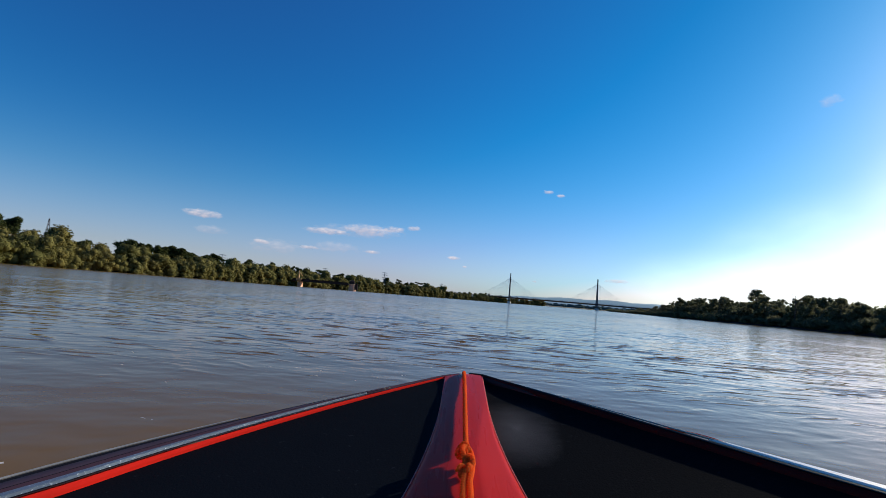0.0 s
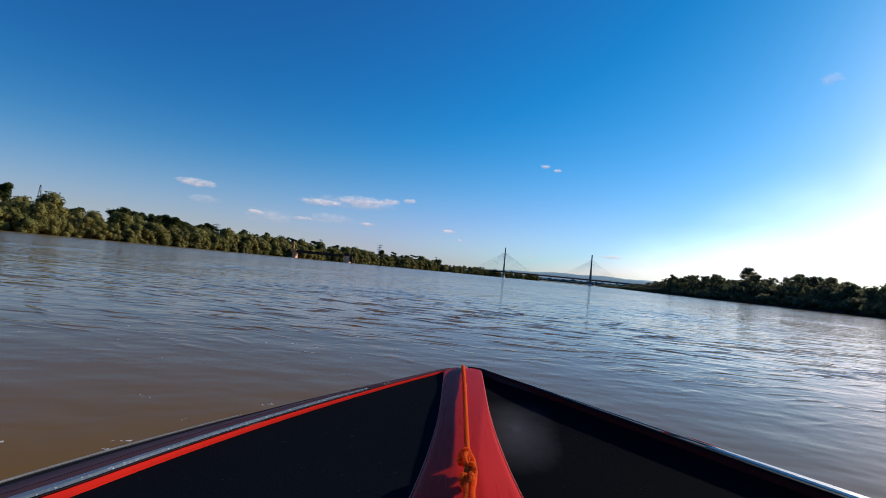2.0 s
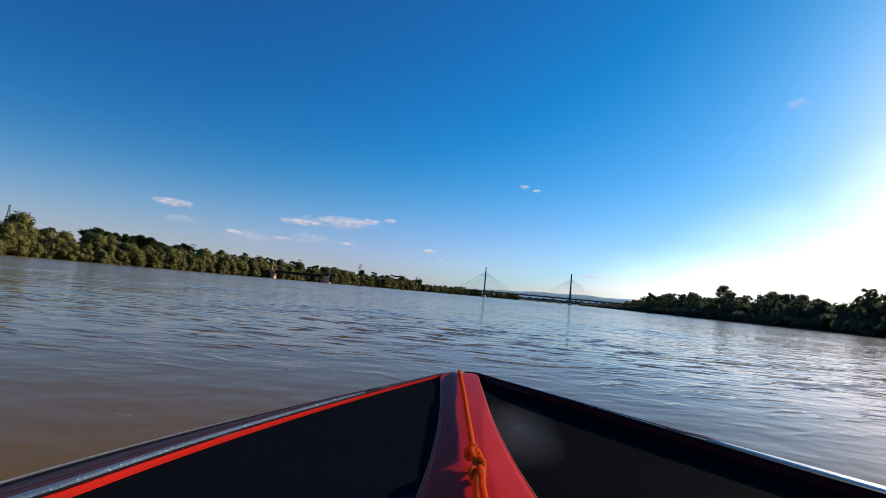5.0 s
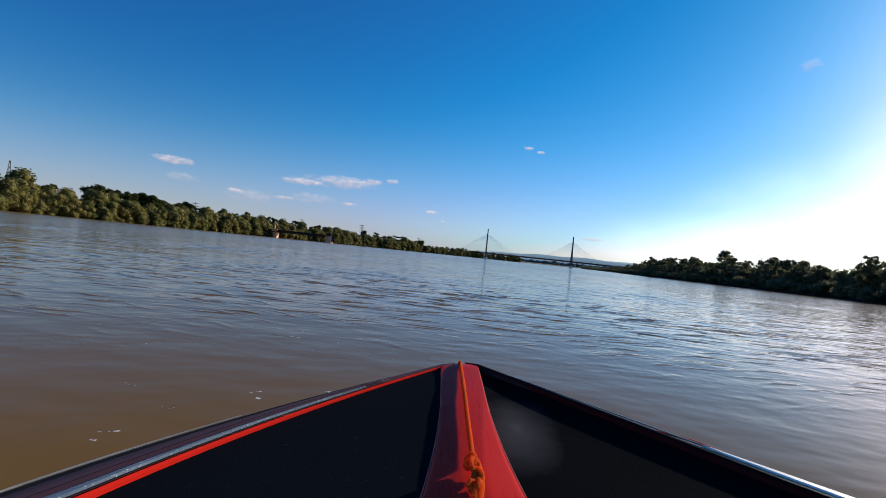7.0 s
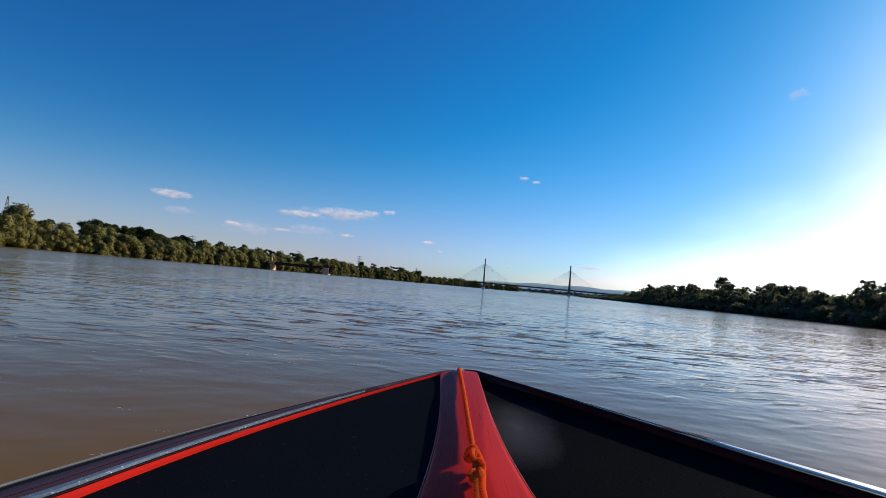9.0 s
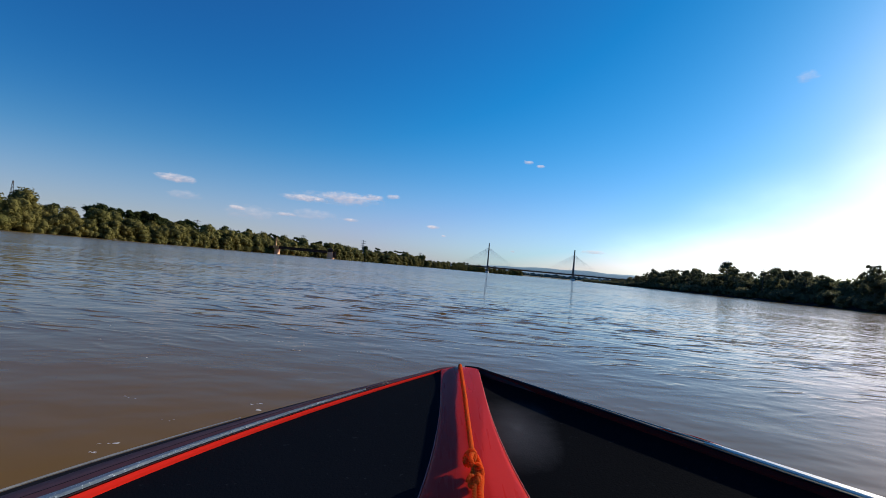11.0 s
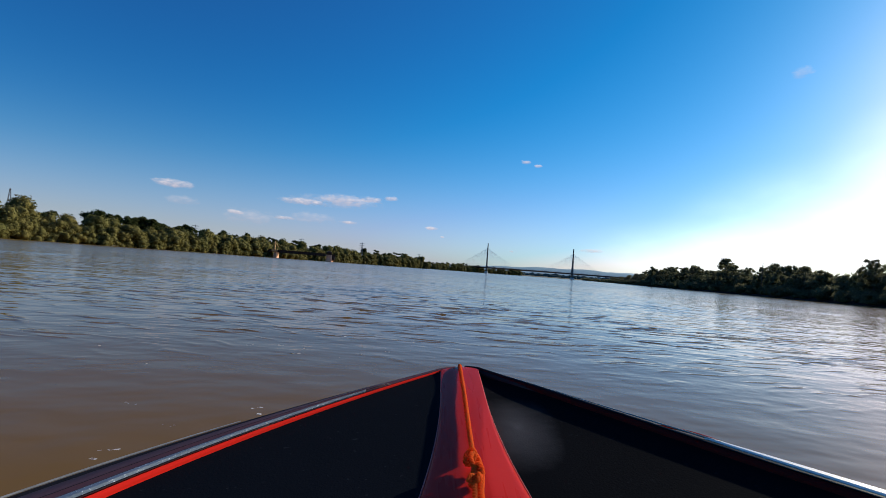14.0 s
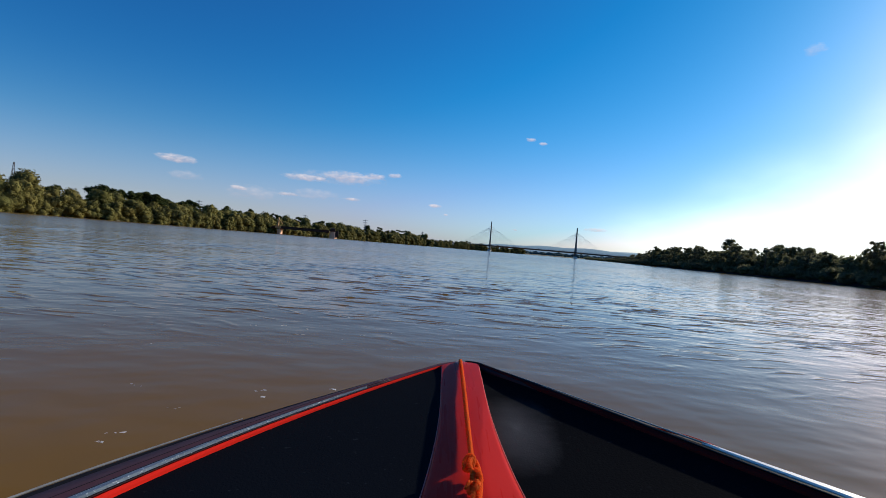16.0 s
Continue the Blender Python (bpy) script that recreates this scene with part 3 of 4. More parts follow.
def plant_right():
    rng = random.Random(8)

    def tall(s):
        return 1.0 if s < 126 else 0.76 if s < 205 else 0.95 if s < 370 else 0.76 if s < 470 else 0.5

    s = 40.0
    while s < 590:
        d = right_shore(s) - rng.uniform(5, 9)
        p = river(s, d)
        size = rng.uniform(0.6, 1.0) * tall(s)
        plant(rng.choice(shades), p.x, p.y, 1.2, size, rng.uniform(0.9, 1.25), rng.uniform(0, 360))
        s += rng.uniform(5.0, 9.0)
    s = 30.0
    while s < 600:
        p = river(s, right_shore(s) - rng.uniform(14, 26))
        plant(rng.choice(shades), p.x, p.y, 0.6, rng.choice((0.75, 0.9, 1.0, 1.12, 1.25)) * tall(s), rng.uniform(1.0, 1.35), rng.uniform(0, 360))
        s += rng.uniform(7, 22)
    s = 20.0
    while s < 600:
        p = river(s, right_shore(s) - rng.uniform(9, 13))
        plant(rng.choice(shrubs), p.x, p.y, 0.4, rng.uniform(1.1, 1.5) * (1.0 if s < 400 else 0.65), rng.uniform(0.9, 1.2), rng.uniform(0, 360))
        s += rng.uniform(3.2, 5)
    # undergrowth behind, closing the wood near the ground
    s = 20.0
    while s < 420:
        p = river(s, right_shore(s) - rng.uniform(26, 32))
        plant(rng.choice(shrubs), p.x, p.y, 0.4, rng.uniform(1.1, 1.4), rng.uniform(1.1, 1.4), rng.uniform(0, 360))
        s += rng.uniform(4.5, 6.5)
    s = 40.0
    while s < 1000:
        p = river(s, right_shore(s) - rng.uniform(1.2, 3))
        plant(rng.choice(shrubs), p.x, p.y, 0.2, rng.uniform(0.5, 0.8), rng.uniform(0.9, 1.3) * (1 if s < 600 else 2), rng.uniform(0, 360))
        s += rng.uniform(5, 9) * (1 if s < 600 else 2)


def build_bare_tree(s, left, height):
    """A dead tree with a few thin forking limbs."""
    rng = random.Random(5)
    p = river(s, left)
    root = thing("bare_tree", pose(p.x, p.y, 0.6), "leafless grey tree standing among the shaded trees", "tree", group="riverside trees")
    bm = bmesh.new()
    tube(bm, [(0, 0, -0.8), (0.1, 0, height * 0.4), (0.25, 0.1, height * 0.75), (0.2, 0.1, height)], [0.18, 0.14, 0.08, 0.025], 7)
    part("trunk", bm, M_BARK, root, smooth=True)
    for k in range(11):
        z, a = height * (0.45 + 0.045 * k), k * 2.4 + rng.uniform(-0.4, 0.4)
        run = height * rng.uniform(0.10, 0.20) * (1.3 - 0.06 * k)
        mid = Vector((0.2 + run * 0.5 * math.cos(a), run * 0.5 * math.sin(a), z + run * 0.45))
        tip = Vector((0.2 + run * math.cos(a + 0.2), run * math.sin(a + 0.2), z + run * 1.15))
        bm = bmesh.new()
        rod(bm, (0.2, 0.05, z), mid, 0.05, 5, 0.035)
        rod(bm, mid, tip, 0.035, 5, 0.012)
        rod(bm, mid, mid + Vector((run * 0.3 * math.cos(a - 0.8), run * 0.3 * math.sin(a - 0.8), run * 0.5)), 0.025, 5, 0.01)
        part("branch", bm, M_BARK, root)


plant_left()
plant_right()
build_bare_tree(176, right_shore(176) - 4, 10.5)
# the first of each kind takes a place in the rows too
for i, (ob, s, left) in enumerate([(o, 30 + 9 * k, left_shore(30 + 9 * k) + 8) for k, o in enumerate(willows)]
                                  + [(o, 35 + 12 * k, left_shore(35 + 12 * k) + 45) for k, o in enumerate(poplars)]
                                  + [(o, 20 + 8 * k, right_shore(20 + 8 * k) - 12) for k, o in enumerate(shades)]
                                  + [(o, 25 + 8 * k, right_shore(25 + 8 * k) - 4) for k, o in enumerate(shrubs)]):
    p = river(s, left)
    ob.matrix_world = pose(p.x, p.y, 1.0)


# ---------------------------------------------------------------- distance
def at(bearing, dist, z=0.0):
    return Vector((dist * math.sin(radians(bearing)), dist * math.cos(radians(bearing)), z))


def build_hill():
    bm = bmesh.new()
    rows = []
    for k in range(90):
        b = -6 + k * 0.5
        f = max(0.0, math.sin(math.pi * min(1, max(0, (b + 2) / 36))))
        h = 80 * f ** 0.7 + 4 * math.sin(b * 1.3) * f + 2.5 * noise.noise((b * 1.7, 0, 0)) + 4
        rows.append([at(b, 3900, -6), at(b, 4050, h * 0.55), at(b, 4250, h * 0.85), at(b, 4400, h), at(b, 4700, -6)])
    loft(bm, rows)
    tagged(part("backdrop_hill", bm, M_HILL, smooth=True), "long low hill beyond the bridge with blue haze painted on", "hill", kind="structure")


def build_far_woods():
    """The far shore past the bridge: one ragged mass of distant trees."""
    rng = np.random.default_rng(9)
    vs, fs, base = [], [], 0
    v0, f0 = ico(1)
    for k in range(420):
        b = rng.uniform(-8, 30)
        d = 1350 + 180 * rng.random() + 200 * math.cos(radians(b * 4))
        r = rng.uniform(6, 11)
        p = at(b, d, rng.uniform(0, 4.5))
        v = v0 * (1 + 0.2 * rng.normal(size=(len(v0), 1))) * np.array([r * 1.4, r, r * 0.8]) + np.array(p)
        vs.append(v)
        fs.append(f0 + base)
        base += len(v)
    me = bpy.data.meshes.new("far_woods")
    me.from_pydata(np.vstack(vs).tolist(), [], [f for g in fs for f in g.tolist()])
    tagged(mesh_part("far_woods", me, M_FARWOOD), "strip of distant trees on the far shore, tinted blue-green for haze", "woods", kind="stuff")


build_hill()
build_far_woods()


def build_cloud(az, el, wide, high, material, label="small wispy pinkish-white fair-weather cloud"):
    d = 4300
    c = Vector((math.sin(radians(az)) * math.cos(radians(el)), math.cos(radians(az)) * math.cos(radians(el)), math.sin(radians(el)))) * d
    w, h = d * radians(wide), d * radians(high)
    bm = bmesh.new()
    n = 12
    rows = []
    for i in range(n + 1):
        rows.append([(w * (j / n - 0.5), h * (i / n - 0.5), 0.06 * w * math.cos(math.pi * (j / n - 0.5))) for j in range(n + 1)])
    loft(bm, rows)
    ob = part("cloud", bm, material)
    ob.matrix_world = Matrix.Translation(c) @ (-c).to_track_quat("Z", "Y").to_matrix().to_4x4()
    tagged(ob, label, "cloud", group="clouds", kind="structure")


for c in ((-15.8, 6.2, 7.6, 1.1), (-11.4, 6.75, 7.4, 1.9), (-8.4, 7.1, 4.0, 1.1), (-6.2, 7.4, 2.2, 0.8), (-28.3, 6.5, 5.4, 1.2), (-22.5, 4.35, 2.4, 0.7), (-17.4, 4.25, 3.6, 0.6),
          (-10.7, 4.4, 2.8, 0.6), (-1.4, 4.5, 2.1, 0.6), (7.7, 2.6, 0.9, 0.4), (-0.2, 3.6, 0.7, 0.4), (8.6, 12.45, 1.9, 0.7), (10.0, 12.1, 1.4, 0.5), (16.2, 3.2, 3.8, 0.7)):
    build_cloud(*c, M_CLOUD)
for c in ((-21.0, 4.0, 8, 2.2), (-27.4, 5.0, 4.4, 1.2), (-14.5, 4.6, 8, 1.8), (-12.0, 6.6, 14, 2.2), (34.6, 20.2, 2.6, 1.6)):
    build_cloud(*c, M_VEIL)
# glowing sheets added for sun haze, strong enough to lift the water's reflections
for c in ((38.0, 5.0, 34, 17), (28.0, 3.0, 30, 9), (45.0, 11.0, 20, 15)):
    build_cloud(*c, M_HAZE, "broad glowing sheet painting sunlit haze and brightening the water")


# ---------------------------------------------------------------- bridge
def build_bridge():
    a, b = at(5.05, 900), at(14.4, 905)
    mid = (a + b) / 2
    d = b - a
    yaw = math.degrees(math.atan2(d.y, d.x))
    span = d.length / 2
    root = thing("cable_stayed_bridge", pose(mid.x, mid.y, 0, 0, 0, yaw), "grey cable-stayed road bridge with two slender pylons", "bridge")
    deck_z = 9.5
    bm = bmesh.new()
    rows = []
    for k in range(61):
        x = -230 + k * 10
        z = deck_z + 1.5 - (x / 260) ** 2 * 1.8
        rows.append([(x, -9, z), (x, -9, z - 0.7), (x, -4, z - 2.2), (x, 4, z - 2.2), (x, 9, z - 0.7), (x, 9, z)])
    loft(bm, rows, close=True)
    deck = part("deck", bm, M_STEEL, root, "blue-grey steel box deck")
    for y in (-8.8, 8.8):
        bm = bmesh.new()
        for k in range(150):
            x = -228 + k * 4
            z = deck_z + 1.5 - (x / 260) ** 2 * 1.8
            rod(bm, (x, y, z), (x, y, z + 1.1), 0.07, 4)
            if k:
                zp = deck_z + 1.5 - ((x - 4) / 260) ** 2 * 1.8
                rod(bm, (x - 4, y, zp + 1.1), (x, y, z + 1.1), 0.08, 4)
        part("railing", bm, M_LATTICE, deck)
    for sx in (-span, span):
        bm = bmesh.new()
        for sy in (-1, 1):
            rows = []
            for z, y, w in ((2.5, 7.5, 1.35), (11, 6.2, 1.2), (30, 2.6, 0.95), (36, 1.3, 0.9), (52.5, 1.0, 0.75)):
                rows.append([(sx - w, sy * y - w, z), (sx + w, sy * y - w, z), (sx + w, sy * y + w, z), (sx - w, sy * y + w, z)])
            vs = loft(bm, rows, close=True)
            bm.faces.new(vs[-1])
        box(bm, sx - 1.0, sx + 1.0, -6, 6, 8, 9.6)
        box(bm, sx - 1.0, sx + 1.0, -2.6, 2.6, 30, 32)
        py = part("pylon", bm, M_CONCRETE, root, "slender concrete pylon darkened for its backlit side")
        bm = bmesh.new()
        box(bm, sx - 3, sx + 3, -11, 11, -3, 3.2, 0.5, 0.9)
        part("pier_base", bm, M_PALE, py, "pale concrete pier base")
        for k in range(17):
            for way in (-1, 1):
                bm = bmesh.new()
                x = sx + way * (6 + k * 2.9)
                zt = 44.5 - (16 - k) * 0.4
                zd = deck_z + 1.5 - (x / 260) ** 2 * 1.8
                rod(bm, (sx, 0, zt), (x, 0, zd), 0.065, 4)
                part("stay_cable", bm, M_CABLE, root)
    for x in (-215, -160, -118, 118, 160, 215, 265, 320):
        bm = bmesh.new()
        box(bm, x - 1.3, x + 1.3, -6, 6, -3, deck_z - 1.2, 0.2)
        part("approach_pier", bm, M_PALE, root, "pale concrete pier")


build_bridge()


# ---------------------------------------------------------------- old landing in front of the left bank
def build_landing():
    p = at(-12.4, 478)
    q = at(-18.0, 482)
    d = p - q
    yaw = math.degrees(math.atan2(d.y, d.x))
    L = d.length
    root = thing("old_river_crossing", pose(q.x, q.y, 0, 0, 0, yaw), "rusty beam bridge resting on two brick piers in the river", "old bridge")
    for x, w, h, m, lab in ((L, 2.3, 5.4, M_BRICK, "ochre brick pier catching the sun"), (0.0, 1.5, 4.6, M_BRICK, "narrow ochre brick pier")):
        bm = bmesh.new()
        box(bm, x - w, x + w, -3, 3, -2, h, 0.25, 0.86)
        box(bm, x - w * 0.95, x + w * 0.95, -2.8, 2.8, h, h + 0.8, 0.12)
        bmesh.ops.rotate(bm, verts=bm.verts, cent=(x, 0, 0), matrix=Matrix.Rotation(radians(57 if x else -20), 3, 'Z'))
        pier = part("pier", bm, m, root, lab)
        if x:
            bm = bmesh.new()
            box(bm, x - 2.6, x + 1.6, -2.4, 2.4, h + 0.8, h + 3.2, 0.1)
            box(bm, x + 1.5, x + 4.6, -2.0, 2.4, 1.5, h + 1.6, 0.1)
            part("housing", bm, M_RUST, pier, "dark rusty housing round the pier")
            bm = bmesh.new()
            box(bm, x - 2.9, x + 1.9, -2.7, 2.7, h + 3.2, h + 4.6, 0.1, 0.3)
            part("housing_roof", bm, M_RUST, pier)
    for y in (-2.6, 2.6):
        bm = bmesh.new()
        box(bm, -16, L - 3.6, y - 0.3, y + 0.3, 4.9, 5.6)
        box(bm, -16, L - 3.6, y - 0.3, y + 0.3, 6.7, 7.3)
        box(bm, -15.9, L - 3.7, y - 0.04, y + 0.04, 5.5, 6.75)
        n = 22
        for k in range(n):
            x0, x1 = -16 + k * (L + 12.4) / n, -16 + (k + 1) * (L + 12.4) / n
            rod(bm, (x0, y, 5.5), (x1, y, 7.1) if k % 2 else (x0, y, 7.1), 0.14, 4)
            rod(bm, (x0, y, 5.5 if k % 2 else 7.1), (x1, y, 7.1 if k % 2 else 5.5), 0.12, 4)
        part("girder", bm, M_RUST, root, "rust-brown braced plate girder")
    bm = bmesh.new()
    box(bm, -16, L - 3.6, -2.4, 2.4, 5.25, 5.5)
    part("deck", bm, M_RUST, root)
    bm = bmesh.new()
    rod(bm, (-1.5, -3, 5.4), (-1.2, -3, 15.0), 0.9, 6, 0.5)
    rod(bm, (-1.2, -3, 13.5), (2.4, -3, 9.5), 0.25, 5)
    box(bm, -3.6, 1.2, -4.2, -2.0, 5.4, 7.6, 0.1)
    part("post_crane", bm, M_YELLOW, root, "faded yellow post crane with cabin")


build_landing()


# ---------------------------------------------------------------- power pylons behind the trees
def build_mast(x, y, h, material, label, arms=True):
    root = thing("lattice_mast", pose(x, y, 1.5, 0, 0, 20), label, "power pylon", group="masts behind the woods")
    bm = bmesh.new()
    w = h * 0.075
    n = 9
    for k in range(n):
        z0, z1 = h * k / n, h * (k + 1) / n
        w0, w1 = w * (1 - 0.9 * k / n), w * (1 - 0.9 * (k + 1) / n)
        for sx, sy in ((1, 1), (1, -1), (-1, -1), (-1, 1)):
            rod(bm, (sx * w0, sy * w0, z0), (sx * w1, sy * w1, z1), 0.11, 4)
            rod(bm, (sx * w0, sy * w0, z0), (-sy * w1, sx * w1, z1), 0.07, 4)
    part("frame", bm, material, root)
    if arms:
        for z in (0.72, 0.84, 0.95):
            bm = bmesh.new()
            rod(bm, (-h * 0.13, 0, h * z), (h * 0.13, 0, h * z), 0.18, 4)
            rod(bm, (-h * 0.13, 0, h * z), (0, 0, h * (z + 0.04)), 0.10, 4)
            rod(bm, (h * 0.13, 0, h * z), (0, 0, h * (z + 0.04)), 0.10, 4)
            part("crossarm", bm, material, root)


for bearing, dist, h in ((-9.0, 690, 27), (-26.0, 560, 25), (-2.6, 860, 22), (-15.5, 700, 26)):
    p = at(bearing, dist)
    build_mast(p.x, p.y, h, M_LATTICE, "grey steel lattice power pylon rising behind the trees")
p = at(-40.6, 480)
build_mast(p.x, p.y, 34, M_RUST, "slim rust-coloured lattice mast rising behind the trees", False)


# ---------------------------------------------------------------- the boat
REF = pose(0, 0, 0.9, 96.0, -5.2, 0.2) @ pose(0, 0, 0, -90, 0, 0)
DECK = -0.43
BOW = 1.483
AXIS = 0.0535


def half(s, side):
    """Half the boat's breadth s metres aft of the bow."""
    lim = 0.90 if side > 0 else 1.0
    w = 0.042 + 0.84 * s if side > 0 else 0.0435 + 1.37 * s - 0.43 * min(s, 1.5) ** 2
    if s < 0.02:
        w -= 0.026 * (1 - s / 0.02) ** 2
    return lim - math.log(1 + math.exp((lim - w) * 22)) / 22


def rim(s, side, inward=0.0, up=0.0):
    """A place on the gunwale, moved square to the edge."""
    e = 0.01
    a, b = half(s, side), half(s + e, side)
    t = Vector((side * (b - a), -e, 0)).normalized()
    n = Vector((t.y * side, -t.x * side, 0))
    if n.x * side > 0:
        n = -n
    return Vector((AXIS + side * a, BOW - s, DECK + up)) + n * inward


def stations(s0=0.0, s1=2.8):
    out, s = [], s0
    while s < s1:
        out.append(s)
        s += 0.004 if s < 0.03 else 0.012 if s < 0.12 else 0.025 if s < 1.0 else 0.15
    return out + [s1]


def sole(s):
    """How far the cockpit floor lies below the deck; it stays above the water."""
    return 0.27 - 0.10 * (s - 1.45)


def build_boat():
    root = thing("motor_boat", REF @ Matrix.Translation((AXIS, 0, -1.0)), "small red and black motor boat with an orange bow rope", "boat")

    def here(bm):
        bmesh.ops.translate(bm, verts=bm.verts, vec=(-AXIS, 0, 1.0))
        return bm

    S = stations()
    # hull shell below the gunwale
    bm = bmesh.new()
    rows = []
    for s in S:
        row = []
        flare = [(-0.004, -0.03), (0.01, -0.12), (0.05, -0.30), (0.14, -0.46)]
        left = [rim(s, -1, o, z) for o, z in flare]
        right = [rim(s, 1, o, z) for o, z in flare]
        keel_z = DECK - 0.62 + 0.25 * math.exp(-s * 4)
        row = left + [Vector((AXIS, BOW - s - 0.02, keel_z))] + right[::-1]
        for v in row:
            v.x = min(max(v.x, AXIS - 2), AXIS + 2)
        rows.append(row)
    vs = loft(bm, rows)
    bm.faces.new(vs[0])
    bm.faces.new(vs[-1][::-1])
    part("hull", here(bm), M_RED, root, "red gelcoat hull", True)

    # plain cockpit behind the foredeck
    bm = bmesh.new()
    rows = [[rim(s, -1, 0.10, -sole(s)), Vector((AXIS, BOW - s, DECK - sole(s) - 0.01)), rim(s, 1, 0.10, -sole(s))] for s in S if s > 1.45]
    loft(bm, rows)
    part("cockpit_floor", here(bm), M_SOLE, root, "plain grey cockpit floor")
    bm = bmesh.new()
    a, b = rim(1.58, -1, 0.02, -0.01), rim(1.58, 1, 0.02, -0.01)
    box(bm, a.x, b.x, BOW - 1.60, BOW - 1.58, DECK - sole(1.6) - 0.01, DECK - 0.012)
    part("bulkhead", here(bm), M_SOLE, root)
    for side in (-1, 1):
        bm = bmesh.new()
        loft(bm, [[rim(s, side, 0.0, -0.03), rim(s, side, 0.0, 0.004), rim(s, side, 0.09, 0.004), rim(s, side, 0.10, -sole(s))] for s in S if s >= 1.55])
        part("side_coaming", here(bm), M_GUNWALE, root)

    for side in (-1, 1):
        if side < 0:
            prof = {"rub": (0.0, 0.022), "gun": (0.020, 0.072), "strip": (0.086, 0.107), "lip": (0.111, 0.116)}
        else:
            prof = {"rub": (0.0, 0.018), "gun": (0.016, 0.030), "lip": (0.026, 0.034)}
        T = [s for s in S if s <= 1.6]
        fade = [min(1.0, 0.16 + 0.84 * min(1, s / 0.62)) for s in T]
        # rubber edging
        bm = bmesh.new()
        tube(bm, [rim(s, side, 0.005, -0.012) for s in T], 0.010, 8, 1.3)
        part("rubber_edging", here(bm), M_RUBBER, root, "black rubber edging", True)
        # pale trim on the outer edge: the sun's gleam put into its colour
        bm = bmesh.new()
        if side > 0:
            rows = []
            for s in [s for s in T if s > 0.48]:
                w = 0.016 * min(1.0, 0.15 + (s - 0.48) * 3.5)
                g = min(1.0, (s - 0.48) * 4)
                rows.append([rim(s, 1, -0.005, -0.012), rim(s, 1, -0.004, 0.002 + 0.003 * g), rim(s, 1, -0.002, 0.004 + 0.0035 * g), rim(s, 1, w - 0.002, 0.0042 + 0.0038 * g), rim(s, 1, w, 0.002 + 0.003 * g), rim(s, 1, w + 0.001, -0.012)])
            bm.faces.new(loft(bm, rows)[0])
        else:
            tube(bm, [rim(s, -1, 0.001, 0.002) for s in T if s > 0.36], [0.0010 + 0.0012 * min(1.0, (s - 0.36) / 0.2) for s in T if s > 0.36], 6)
        part("edge_trim", here(bm), M_SUNLIT_TRIM if side > 0 else M_TRIM, root, "edge trim coloured pale for the sun's gleam")
        if side > 0:
            # bead added so that its pale colour draws the edge's highlight
            bm = bmesh.new()
            tube(bm, [rim(s, 1, 0.001, 0.0035) for s in T if 0.10 < s < 0.55], [0.0007 + 0.0012 * min(1.0, s / 0.5) for s in T if 0.10 < s < 0.55], 6)
            part("edge_bead", here(bm), M_TRIM, root, "thin pale bead painting a highlight along the edge", True)
        if side > 0:
            bm = bmesh.new()
            rail = [0.42 + 0.015 * k for k in range(11)]
            tube(bm, [rim(s, 1, -0.004, -0.005 + 0.0075 * math.sin(math.pi * (s - 0.42) / 0.15)) for s in rail], [0.0010 + 0.0020 * math.sin(math.pi * (s - 0.415) / 0.165) for s in rail], 8)
            part("rub_rail", here(bm), M_LIP, root, "end of the bright red rub rail", True)
        # gunwale top
        bm = bmesh.new()
        rows = []
        for s, f in zip(T, fade):
            g0, g1 = prof["gun"][0] * f, prof["lip"][0] * f
            rows.append([rim(s, side, g0, -0.004), rim(s, side, g0 + 0.004, 0.003), rim(s, side, (g0 + g1) / 2, 0.006), rim(s, side, g1, 0.004)])
        loft(bm, rows)
        # the right side takes the black material in place of maroon in shade
        part("gunwale", here(bm), M_GUNWALE if side < 0 else M_RUBBER, root, "faded maroon gunwale" if side < 0 else "gunwale painted black for its shaded side", True)
        if side < 0:
            bm = bmesh.new()
            rows = []
            for s, f in zip(T, fade):
                if s < 0.16:
                    continue
                b = prof["strip"][1] * f
                a = b - (b - prof["strip"][0] * f) * min(1.0, 0.25 + 0.8 * (s - 0.16) / 0.6)
                rows.append([rim(s, side, a, 0.004), rim(s, side, a + 0.004 * f, 0.011), rim(s, side, b - 0.003 * f, 0.0105), rim(s, side, b, 0.003)])
            loft(bm, rows)
            part("grip_strip", here(bm), M_STRIP, root, "worn silver-grey grip strip")
            for name, at_in, thick in (("groove", 0.083, 0.0022), ("groove", 0.060, 0.0010), ("lip_seam", 0.1085, 0.0014)):
                bm = bmesh.new()
                tube(bm, [rim(s, side, at_in * f, 0.0058) for s, f in zip(T, fade) if s > 0.12], [thick * min(1.0, 0.3 + f * 0.7) for s, f in zip(T, fade) if s > 0.12], 6, 0.5)
                part(name, here(bm), M_RUBBER, root, "dark groove along the gunwale", True)
        # inner lip
        bm = bmesh.new()
        rows = []
        for s, f in zip(T, fade):
            a, b = prof["lip"][0] * f, prof["lip"][1] * f
            rows.append([rim(s, side, a - 0.001, 0.001), rim(s, side, a + 0.003 * f, 0.0035), rim(s, side, b - 0.001 * f, -0.006 * f), rim(s, side, b + 0.002 * f, -0.030)])
        loft(bm, rows)
        part("inner_lip", here(bm), M_LIP if side < 0 else M_RIM, root, "inner lip in a brighter red painted for sunlight" if side < 0 else "inner lip in a darker red painted for shade", True)
        # recessed black deck panel
        bm = bmesh.new()
        rows = []
